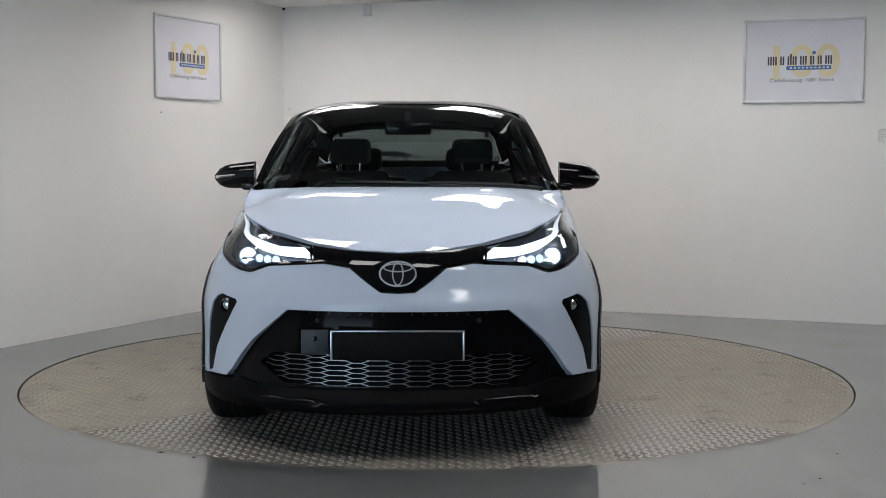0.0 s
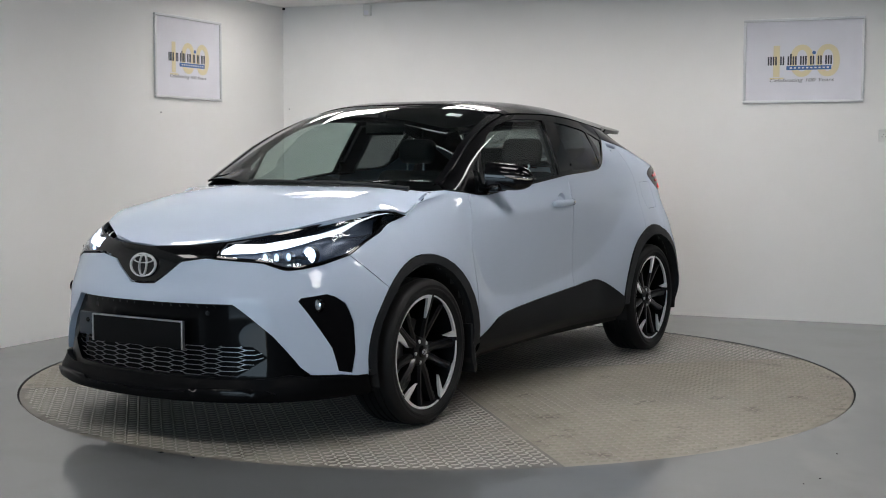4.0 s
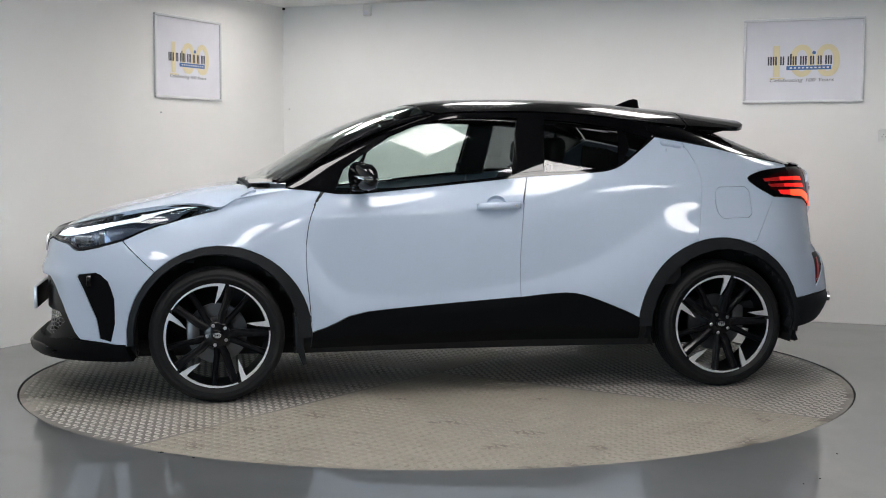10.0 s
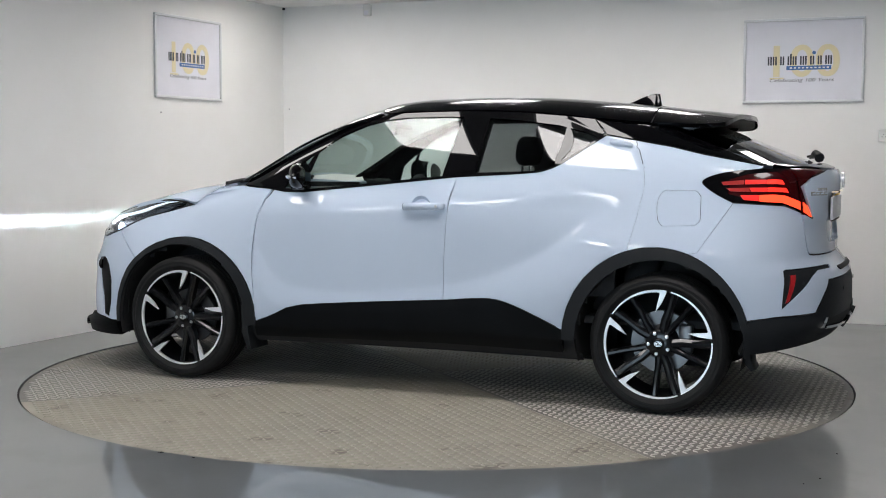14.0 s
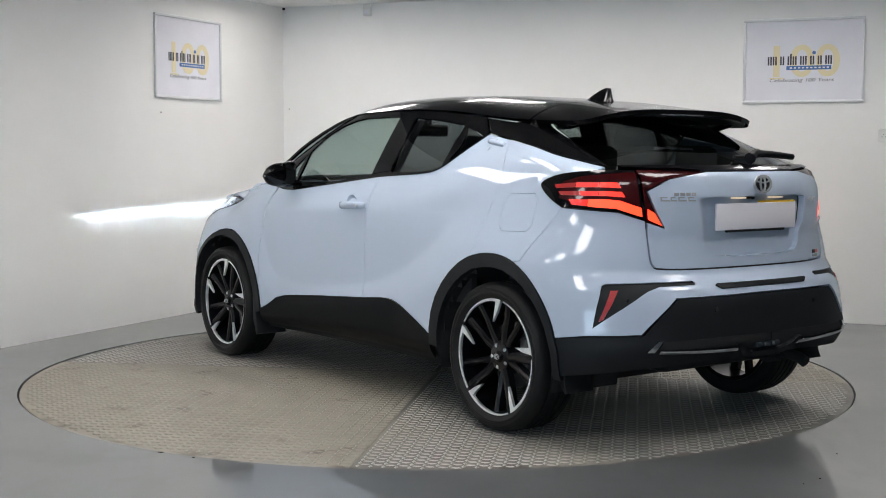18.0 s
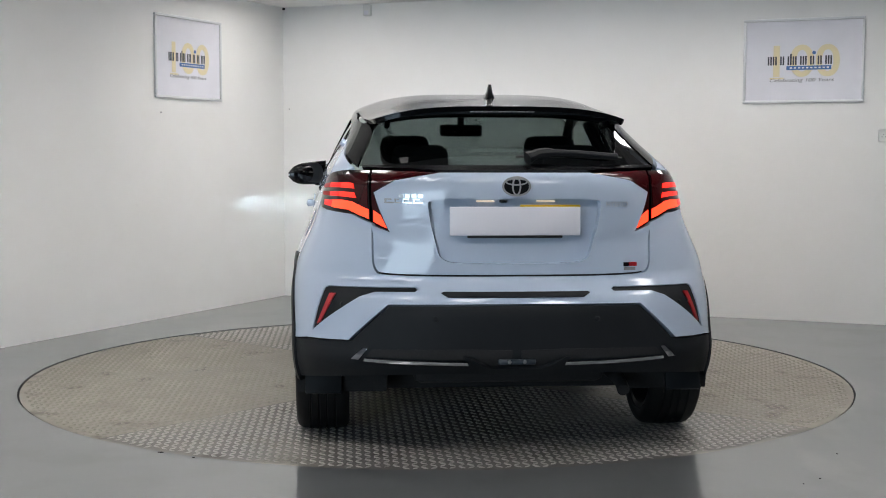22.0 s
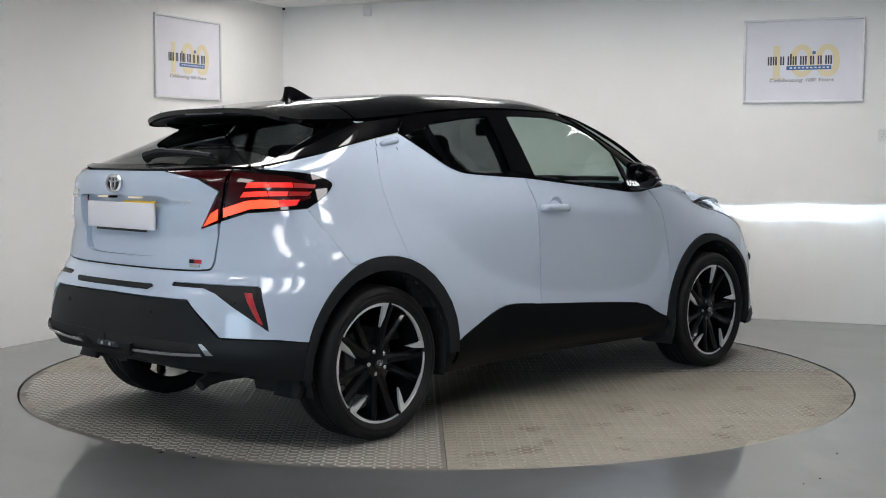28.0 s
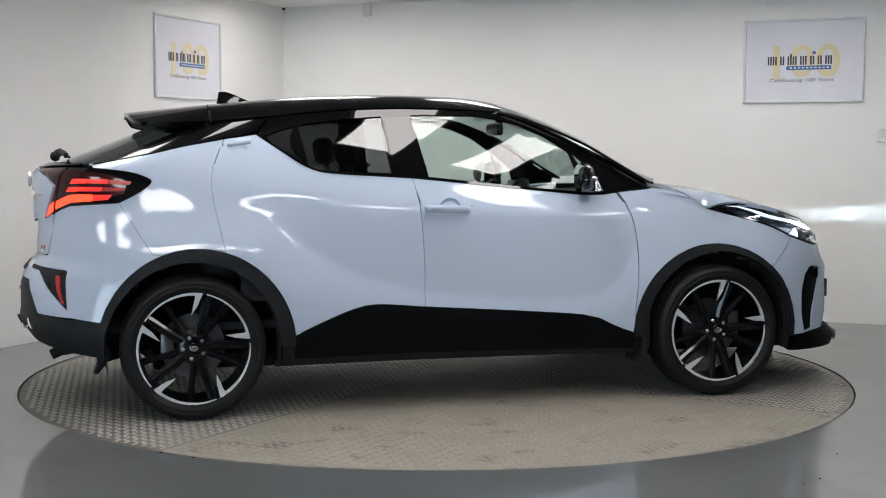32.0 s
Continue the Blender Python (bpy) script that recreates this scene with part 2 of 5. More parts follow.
NOSE = pchip([.15, .20, .25, .30, .42, .55, .62, .71, .76, .82, .86, .907, .965, 1.0, 1.06, 1.07, 1.182, 1.30, 1.398, 1.488],
             [2.18, 2.27, 2.29, 2.245, 2.235, 2.235, 2.24, 2.215, 2.205, 2.18, 2.13, 2.07, 1.94, 1.70, 1.24, 1.21, 1.011, .811, .612, .349])
TAIL = pchip([.15, .30, .36, .45, .59, .66, .71, .75, .86, .93, 1.05, 1.105, 1.15, 1.17, 1.182, 1.214, 1.339, 1.422],
             [-1.99, -2.03, -2.080, -2.130, -2.130, -2.112, -2.072, -2.048, -2.05, -2.05, -2.055, -2.055, -2.04, -2.0, -1.965, -1.879, -1.567, -1.36])
NOSE_BASE = pchip([.15, .88, .98, 1.06, 1.2, 1.488], [1.45, 1.45, 1.30, .90, .63, -.05])
TAIL_BASE = pchip([.15, 1.16, 1.22, 1.339, 1.422], [-1.45, -1.45, -1.30, -.97, -.76])
NOSE_POWER = pchip([.15, .3, .6, .9, 1.1, 1.5], [2.5, 2.4, 2.2, 2.2, 2.4, 2.5])
TAIL_POWER = pchip([.15, .40, .50, .62, .9, 1.1, 1.4], [3.0, 3.1, 2.85, 2.65, 2.5, 2.5, 2.6])
CREASE = pchip([1.05, .99, .909, .823, .752, .651, .393, .108, -.222, -.45, -.60, -.72, -.87, -1.01, -1.10, -1.20],
               [1.06, .985, .85, .694, .597, .541, .522, .54, .578, .632, .688, .75, .845, .936, .997, 1.06])
FOLD_DEPTH = pchip([1.06, .97, .87, .72, .3, -.5, -.85, -1.03, -1.22], [0, .007, .014, .017, .017, .020, .019, .010, 0])
FOLD_FOOT = pchip([1.0, .86, .70, .5, .2, -.3, -.6, -.9, -1.1], [.22, .17, .12, .10, .10, .11, .17, .27, .30])
WRAP = 1.1                                # length that stands for each rounded end


def side_width(x, z):
    """Half the car's width at x and z, by the section's feature lines."""
    x, z = np.broadcast_arrays(np.asarray(x, float), np.asarray(z, float))
    ys, zs = np.array([k[0](x) for k in SECTION]), np.array([k[1](x) for k in SECTION])
    h = np.diff(zs, axis=0)
    d = np.diff(ys, axis=0) / h
    m = np.empty_like(ys)
    m[0], m[-1] = d[0], d[-1]
    a, b = d[:-1], d[1:]
    m[1:-1] = np.where(a * b > 0, 2 * a * b / np.where(np.abs(a + b) < 1e-9, 1e-9, a + b), (a + b) * 0.12)
    zc = np.clip(z, zs[0], zs[-1])
    i = np.clip((zc[None] >= zs).sum(0) - 1, 0, len(SECTION) - 2)

    def pick(q, j):
        return np.take_along_axis(q, j[None], 0)[0]
    hh = pick(h, i)
    t = (zc - pick(zs, i)) / hh
    y = ((1 + 2 * t) * (1 - t) ** 2 * pick(ys, i) + t * (1 - t) ** 2 * hh * pick(m, i)
         + t * t * (3 - 2 * t) * pick(ys, i + 1) + t * t * (t - 1) * hh * pick(m, i + 1))
    y = y + np.where(z > zs[-1], (z - zs[-1]) * d[-1], 0.0)
    # the doors are folded in along a crease that drops behind the front wheel and climbs to the rear wing
    up = z - CREASE(x)
    far = np.sqrt(up * up + .020 ** 2) - .020
    fold = np.where(up > 0, np.clip(1 - far / .42, 0, 1) ** 1.5, np.clip(1 - far / FOLD_FOOT(x), 0, 1) ** 1.4)
    lid = np.clip((1.08 - z) / .12, 0, 1)
    return y - FOLD_DEPTH(x) * fold * lid * lid * (3 - 2 * lid)


def skin(q, z):
    """The skin's point. q runs from 0 at the nose's middle, along the left side, to the tail's middle."""
    q, z = np.broadcast_arrays(np.asarray(q, float), np.asarray(z, float))
    xf, xb, tf, tb = NOSE(z), NOSE_BASE(z), TAIL(z), TAIL_BASE(z)
    x = WRAP + 1.45 - q                    # along the side
    front, back = x > 1.45, x < -1.45
    uf = np.clip((2.55 - x) / WRAP, 0, 1) * math.pi / 2
    ub = np.clip((x + 2.55) / WRAP, 0, 1) * math.pi / 2
    # the straight run is stretched to reach from one base to the other
    t = np.clip((x + 1.45) / 2.9, 0, 1)
    xm = tb + (xb - tb) * t
    nf, nb = 2 / NOSE_POWER(z), 2 / TAIL_POWER(z)
    px = np.where(front, xb + (xf - xb) * np.cos(uf).clip(0) ** nf, np.where(back, tb + (tf - tb) * np.cos(ub).clip(0) ** nb, xm))
    w = side_width(np.where(front, xb, np.where(back, tb, xm)), z)
    py = np.where(front, w * np.sin(uf) ** nf, np.where(back, w * np.sin(ub) ** nb, w))
    return np.stack([px, py, z], -1)


def on_side(x, z):
    """(q, z) of the skin's point at this x."""
    xb, tb, xf, tf = float(NOSE_BASE(z)), float(TAIL_BASE(z)), float(NOSE(z)), float(TAIL(z))
    if x > xb:
        u = math.acos(min(1, (x - xb) / (xf - xb)) ** (float(NOSE_POWER(z)) / 2)) / (math.pi / 2)
        return u * WRAP, z
    if x < tb:
        u = math.acos(min(1, (tb - x) / (tb - tf)) ** (float(TAIL_POWER(z)) / 2)) / (math.pi / 2)
        return 2 * WRAP + 2.9 - u * WRAP, z
    return WRAP + 1.45 - (-1.45 + 2.9 * (x - tb) / (xb - tb)), z


def on_nose(y, z):
    w = float(side_width(NOSE_BASE(z), z))
    return math.asin(min(1, y / w) ** (float(NOSE_POWER(z)) / 2)) / (math.pi / 2) * WRAP, z


def on_tail(y, z):
    w = float(side_width(TAIL_BASE(z), z))
    return 2 * WRAP + 2.9 - math.asin(min(1, y / w) ** (float(TAIL_POWER(z)) / 2)) / (math.pi / 2) * WRAP, z


# top surfaces, as heights over the plan
HOOD_MID = pchip([1.05, 1.12, 1.25, 1.33, 1.46, 1.59, 1.756, 1.92, 2.02, 2.10, 2.15],
                 [1.082, 1.08, 1.075, 1.066, 1.045, 1.017, .979, .930, .895, .855, .825])
HOOD_DROP = pchip([1.05, 1.12, 1.22, 1.30, 1.40, 1.48, 1.63, 1.89, 2.05, 2.15], [.02, .025, .066, .105, .077, .063, .05, .063, .12, .14])
HOOD_POWER = pchip([1.05, 1.2, 1.3, 1.42, 1.6, 2.15], [3.0, 4.6, 5.2, 4.2, 2.8, 2.5])
ROOF_MID = pchip([1.25, 1.21, 1.011, .811, .612, .349, .186, .023, -.3, -.62, -.937, -1.214, -1.409, -1.62],
                 [1.045, 1.07, 1.182, 1.30, 1.398, 1.488, 1.52, 1.532, 1.538, 1.531, 1.507, 1.481, 1.457, 1.435])
ROOF_POWER = pchip([1.2, .6, .3, 0, -1.3, -1.6], [2.2, 2.4, 3.2, 4.2, 4.2, 3.4])


def hood_top(x, y):
    x, y = np.broadcast_arrays(np.asarray(x, float), np.asarray(y, float))
    rib = 0.006 * np.exp(-((np.abs(y) - (.62 - .16 * (x - 1.2))) / .07) ** 2) * np.clip((2.0 - x) / .5, 0, 1) * np.clip((x - 1.1) / .2, 0, 1)
    return np.stack([x, y, HOOD_MID(x) - HOOD_DROP(x) * (np.abs(y) / .74) ** HOOD_POWER(x) + rib], -1)


def roof_top(x, y):
    x, y = np.broadcast_arrays(np.asarray(x, float), np.asarray(y, float))
    z0, yc, zc = ROOF_MID(x), CANT[0](x), CANT[1](x)
    return np.stack([x, y, z0 - (z0 - zc) * (np.abs(y) / yc) ** ROOF_POWER(x)], -1)


def crosses(loops, p):
    inside = False
    for loop in loops:
        for (x1, y1), (x2, y2) in zip(loop, loop[1:] + loop[:1]):
            if (y1 > p[1]) != (y2 > p[1]) and p[0] < (x2 - x1) * (p[1] - y1) / (y2 - y1) + x1:
                inside = not inside
    return inside


def shrunk(loop, gap, hole=False):
    """An outline drawn in by a gap; its runs on the car's middle line stay."""
    n = len(loop)
    area = sum(a[0] * b[1] - b[0] * a[1] for a, b in zip(loop, loop[1:] + loop[:1]))
    s = (1 if area > 0 else -1) * (-1 if hole else 1)
    out = []
    for i in range(n):
        a, b, c = Vector(loop[i - 1]), Vector(loop[i]), Vector(loop[(i + 1) % n])
        d1, d2 = (b - a), (c - b)
        if d1.length < 1e-9 or d2.length < 1e-9:
            out.append(tuple(b))
            continue
        n1, n2 = Vector((-d1.y, d1.x)).normalized() * s, Vector((-d2.y, d2.x)).normalized() * s
        v = n1 + n2
        v = v / max(0.35, v.length_squared / 2)
        out.append(tuple(b + v * gap))
    return out


def dense(loop, step):
    out = []
    for a, b in zip(loop, loop[1:] + loop[:1]):
        k = max(1, int(math.ceil(math.hypot(b[0] - a[0], b[1] - a[1]) / step)))
        out += [(a[0] + (b[0] - a[0]) * i / k, a[1] + (b[1] - a[1]) * i / k) for i in range(k)]
    return out


def relaxed(P, N, T, rounds):
    """Evens out the inside of a panel, its rim held, as pressed sheet would lie."""
    n = len(P)
    E = np.concatenate([T[:, [0, 1]], T[:, [1, 2]], T[:, [2, 0]]])
    key = np.sort(E, 1)
    uniq, count = np.unique(key, axis=0, return_counts=True)
    held = np.zeros(n, bool)
    held[uniq[count == 1].ravel()] = True
    deg = np.bincount(uniq.ravel(), minlength=n)[:, None]

    def mean(X):
        S = np.zeros_like(X)
        np.add.at(S, uniq[:, 0], X[uniq[:, 1]])
        np.add.at(S, uniq[:, 1], X[uniq[:, 0]])
        return S / np.maximum(deg, 1)
    P = P.copy()
    for _ in range(rounds):
        for step in (.55, -.30):
            P[~held] += step * (mean(P) - P)[~held]
    F = np.cross(P[T[:, 1]] - P[T[:, 0]], P[T[:, 2]] - P[T[:, 0]])
    A = np.zeros_like(N)
    for k in range(3):
        np.add.at(A, T[:, k], F)
    A[held] = N[held] * np.linalg.norm(A[held], axis=1, keepdims=True)
    A /= np.linalg.norm(A, axis=1, keepdims=True) + 1e-12
    for _ in range(3):
        A[~held] = (.5 * A + .5 * mean(A))[~held]
    return P, A / (np.linalg.norm(A, axis=1, keepdims=True) + 1e-12)


def sheet(surface, loop, holes=(), step=0.035, gap=0.002, out=0.0, lip=0.014, middle=None, mirror=False, bulge=None, relax=0):
    """Vertices, faces and normals of a panel: an outline laid on a surface, with its edges turned in.
    middle: the first coordinate of the car's middle line, where the panel is doubled to the other side."""
    from mathutils.geometry import delaunay_2d_cdt
    loops = [shrunk(list(loop), gap)] + [shrunk(list(h), gap, True) for h in holes]
    if middle is not None:
        near = [abs(p[0] - middle) < 1e-6 for p in loop]
        loops[0] = [(middle, p[1]) if k else p for p, k in zip(loops[0], near)]
    loops = [dense(l, step) for l in loops]
    pts, edges = [], []
    for l in loops:
        k = len(pts)
        pts += l
        edges += [(k + i, k + (i + 1) % len(l)) for i in range(len(l))]
    rim = len(pts)
    lo = [min(p[i] for p in loops[0]) for i in (0, 1)]
    hi = [max(p[i] for p in loops[0]) for i in (0, 1)]
    edge = np.array(pts)
    for i in range(int((hi[0] - lo[0]) / step) + 1):
        for j in range(int((hi[1] - lo[1]) / step) + 1):
            p = (lo[0] + (i + .5) * step, lo[1] + (j + .5) * step)
            if crosses(loops, p) and ((edge - p) ** 2).sum(1).min() > (0.45 * step) ** 2:
                pts.append(p)
    vs, _, fs, _, _, _ = delaunay_2d_cdt([Vector(p) for p in pts], edges, [], 0, 1e-7)
    vs = np.array([tuple(v) for v in vs])
    tris = [f for f in fs if crosses(loops, tuple(sum(vs[i] for i in f) / len(f)))]
    e = 2e-4
    P = surface(vs[:, 0], vs[:, 1])
    du = surface(vs[:, 0] + e, vs[:, 1]) - surface(vs[:, 0] - e, vs[:, 1])
    dv = surface(vs[:, 0], vs[:, 1] + e) - surface(vs[:, 0], vs[:, 1] - e)
    N = np.cross(du, dv)
    N /= np.linalg.norm(N, axis=1, keepdims=True) + 1e-12
    towards = P - np.array([0, 0, .6])
    towards[:, 0] *= 0.4
    N[(N * towards).sum(1) < 0] *= -1
    # one winding for all faces, and no stray normal
    T = np.array([f if np.cross(vs[f[1]] - vs[f[0]], vs[f[2]] - vs[f[0]]) > 0 else f[::-1] for f in tris])
    F = np.cross(P[T[:, 1]] - P[T[:, 0]], P[T[:, 2]] - P[T[:, 0]])
    if (F * N[T[:, 0]]).sum() < 0:
        T, F = T[:, ::-1], -F
    tris = [tuple(int(i) for i in f) for f in T]
    A = np.zeros_like(N)
    for k in range(3):
        np.add.at(A, T[:, k], F)
    A /= np.linalg.norm(A, axis=1, keepdims=True) + 1e-12
    stray = (A * N).sum(1) < 0.85
    N[stray] = A[stray]
    lift = out if bulge is None else out + np.array([bulge(*v) for v in vs])[:, None]
    P = P + N * lift
    if relax:
        P, N = relaxed(P, N, T, relax)
    verts, norms, faces = list(P), list(N), [tuple(f) for f in tris]
    if lip:
        count = {}
        for f in tris:
            for a, b in zip(f, f[1:] + f[:1]):
                count.setdefault((min(a, b), max(a, b)), []).append((a, b))
        top, low = {}, {}
        for key, uses in count.items():
            a, b = uses[0]
            if len(uses) > 1 or (middle is not None and abs(vs[a][0] - middle) < 1e-6 and abs(vs[b][0] - middle) < 1e-6):
                continue
            side = np.cross(P[b] - P[a], N[a])
            side = side / (np.linalg.norm(side) + 1e-12)
            quad = []
            for v, deep in ((b, 0), (a, 0), (a, 1), (b, 1)):
                book = low if deep else top
                if v not in book:
                    book[v] = len(verts)
                    verts.append(P[v] - N[v] * (lip if deep else 0.0))
                    norms.append(side)
                quad.append(book[v])
            faces.append(tuple(quad))
    verts, norms = np.array(verts), np.array(norms)
    # faces look outwards
    fixed = []
    for f in faces:
        a, b, c = verts[f[0]], verts[f[1]], verts[f[2]]
        n = np.cross(b - a, c - a)
        fixed.append(f if len(f) == 3 or n @ norms[f[0]] >= 0 else tuple(reversed(f)))
    faces = fixed
    if middle is not None or mirror:
        flip = np.array([1, -1, 1])
        k = len(verts)
        if middle is not None:
            faces = faces + [tuple(k + i for i in reversed(f)) for f in faces]
            verts, norms = np.concatenate([verts, verts * flip]), np.concatenate([norms, norms * flip])
        else:
            faces = [tuple(reversed(f)) for f in faces]
            verts, norms = verts * flip, norms * flip
    return verts, faces, norms


def panel(name, surface, loop, material, parent, label="", **how):
    v, f, n = sheet(surface, loop, **how)
    me = mesh_from(name, v, f, material)
    me.normals_split_custom_set_from_vertices([tuple(k) for k in n])
    return hang(name, me, parent, label)


def pair(name, surface, loop, material, parent, label="", **how):
    """The same panel on the car's left and right."""
    return [panel(name, surface, loop, material, parent, label, **how), panel(name, surface, loop, material, parent, label, mirror=True, **how)]


FRONT_AXLE, REAR_AXLE, HUB = 1.32, -1.32, 0.335


def arch(cx, rx, rz, a0, a1, n=18):
    """Points of a wheel arch from one angle to another."""
    return [(cx + rx * math.cos(radians(a0 + (a1 - a0) * i / n)), HUB + rz * math.sin(radians(a0 + (a1 - a0) * i / n))) for i in range(n + 1)]


def sides(*pts):
    """Side points, with more between them higher up, where the plan shortens."""
    out = [on_side(*pts[0])]
    for a, b in zip(pts, pts[1:]):
        n = max(1, int(math.hypot(b[0] - a[0], b[1] - a[1]) / .016)) if max(a[1], b[1]) > .86 else 1
        out += [on_side(a[0] + (b[0] - a[0]) * k / n, a[1] + (b[1] - a[1]) * k / n) for k in range(1, n + 1)]
    return out


def noses(*pts):
    return [on_nose(*p) for p in pts]


def tails(*pts):
    return [on_tail(*p) for p in pts]


END = 2 * WRAP + 2.9                       # q of the tail's middle line


# ---- the room ----
CORNER = Vector((-1.33, 3.90, 0.0))
ALONG_BACK = Vector((0.9236, -0.3834, 0.0))
ALONG_LEFT = Vector((-0.4271, -0.9042, 0.0))
CEILING = 2.487
TABLE_R = 2.252


def wall_pose(start, along, inward):
    """A wall's own space: x along it, y into the room, z up."""
    y = inward - along * inward.dot(along)
    y.normalize()
    m = Matrix((along, y, Vector((0, 0, 1)))).transposed().to_4x4()
    return Matrix.Translation(start) @ m


def wall_look():
    k = Look("white_emulsion_wall", (0.87, 0.855, 0.825), 0.75)
    broad, mid, fine = k.noise(0.9, 3.0), k.noise(5.0, 5.0), k.noise(160.0, 2.0)
    k.colour(k.mix(k.ramp(mid, [(0.35, (0, 0, 0)), (0.75, (0.35, 0.35, 0.35))]),
                   k.ramp(broad, [(0.3, (0.845, 0.84, 0.82)), (0.7, (0.875, 0.87, 0.855))]), (0.83, 0.82, 0.79)))
    k.rough(mid, 0.62, 0.8)
    return k.bump(fine, 0.12, 0.003).mat


def floor_look():
    k = Look("grey_floor_paint", (0.12, 0.127, 0.13), 0.3, 0.0, Coat_Weight=0.75, Coat_Roughness=0.05)
    broad, mid, fine, smear = k.noise(0.8, 5.0), k.noise(3.2, 6.0), k.noise(60.0, 4.0), k.noise(1.6, 6.0, (1.0, 0.35, 1.0))
    base = k.ramp(broad, [(0.3, (0.098, 0.105, 0.110)), (0.7, (0.130, 0.138, 0.142))])
    base = k.mix(k.ramp(mid, [(0.5, (0, 0, 0)), (0.66, (0.4, 0.4, 0.4))]), base, (0.088, 0.091, 0.090))
    k.colour(k.mix(k.ramp(smear, [(0.56, (0, 0, 0)), (0.64, (0.5, 0.5, 0.5))]), base, (0.17, 0.172, 0.168)))
    k.rough(broad, 0.24, 0.42)
    worn = k.node("ShaderNodeMapRange")
    worn.inputs["From Min"].default_value, worn.inputs["From Max"].default_value = 0.4, 0.62
    worn.inputs["To Min"].default_value, worn.inputs["To Max"].default_value = 0.012, 0.09
    k.link(smear, worn.inputs["Value"])
    k.link(worn.outputs["Result"], k.b.inputs["Coat Roughness"])
    return k.bump(fine, 0.04, 0.002).mat


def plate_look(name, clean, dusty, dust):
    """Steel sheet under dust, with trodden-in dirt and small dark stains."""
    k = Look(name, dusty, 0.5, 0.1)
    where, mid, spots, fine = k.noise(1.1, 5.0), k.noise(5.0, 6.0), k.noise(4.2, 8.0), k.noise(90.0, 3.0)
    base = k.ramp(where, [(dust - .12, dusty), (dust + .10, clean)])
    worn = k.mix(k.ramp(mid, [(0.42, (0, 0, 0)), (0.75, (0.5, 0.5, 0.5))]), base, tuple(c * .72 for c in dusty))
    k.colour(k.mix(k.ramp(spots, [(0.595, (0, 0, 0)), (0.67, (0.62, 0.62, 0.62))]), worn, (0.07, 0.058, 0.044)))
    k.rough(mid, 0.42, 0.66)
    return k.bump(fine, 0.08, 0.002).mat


WALL, FLOOR = wall_look(), floor_look()
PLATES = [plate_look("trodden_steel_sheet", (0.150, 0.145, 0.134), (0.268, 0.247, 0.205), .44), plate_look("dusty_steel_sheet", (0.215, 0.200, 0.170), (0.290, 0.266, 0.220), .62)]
CEIL = grained("ceiling_tile", (0.84, 0.83, 0.81), 0.9, 0.0, 0.04, 3.0, 220.0, 0.2)
CEIL_DARK = grained("dim_ceiling_middle", (0.19, 0.19, 0.192), 0.9, 0.0, 0.08, 3.0, 220.0, 0.2)
FRAME_ALU = Look("brushed_aluminium", (0.70, 0.71, 0.72), 0.42, 0.5).mat
POSTER = grained("poster_paper", (0.74, 0.735, 0.79), 0.4, 0.0, 0.03, 4.0, 60.0, 0.0)
LED = glowing("led_panel", (1.0, 0.965, 0.95), PANEL_GLOW)
# for the unseen walls: dark so that glossy parts mirror little light
DIM_WALL = grained("dim_unseen_wall", (0.16, 0.16, 0.165), 0.85)
ASPHALT = grained("asphalt", (0.06, 0.06, 0.062), 0.9)


def structure(name, bm, material, label, category):
    ob = part(name, bm, material, None, label)
    return tagged(ob, label, category, kind="structure")


def wall(name, start, along, inward, length, openings=(), lead=0.0, finish=None):
    """A wall 0.2 m thick with openings (from, to, bottom, top) through it."""
    bm = bmesh.new()
    m = wall_pose(start, along, inward)
    at = -lead
    for a, b, lo, hi in openings:
        box(bm, (at, -0.2, 0), (a, 0, CEILING), m=m)
        if lo > 0:
            box(bm, (a, -0.2, 0), (b, 0, lo), m=m)
        box(bm, (a, -0.2, hi), (b, 0, CEILING), m=m)
        at = b
    box(bm, (at, -0.2, 0), (length, 0, CEILING), m=m)
    return structure(name, bm, finish or WALL, "unseen wall, coloured dark to keep reflections dim" if finish else "white painted plaster wall", "wall")


LEFT_LEN, BACK_LEN = 14.0, 10.0
FAR_LEFT = CORNER + ALONG_LEFT * LEFT_LEN
FAR_RIGHT = CORNER + ALONG_BACK * BACK_LEN
INTO = (ALONG_BACK + ALONG_LEFT).normalized()
wall("wall_left", CORNER, ALONG_LEFT, ALONG_BACK, LEFT_LEN, lead=0.2)
wall("wall_back", CORNER, ALONG_BACK, ALONG_LEFT, BACK_LEN)
OPENING = (2.1, 6.0, 0.0, 2.3)
wall("wall_entrance", FAR_LEFT, ALONG_BACK, -ALONG_LEFT, BACK_LEN, (OPENING,), finish=DIM_WALL)
wall("wall_right", FAR_RIGHT, ALONG_LEFT, -ALONG_BACK, LEFT_LEN, finish=DIM_WALL)


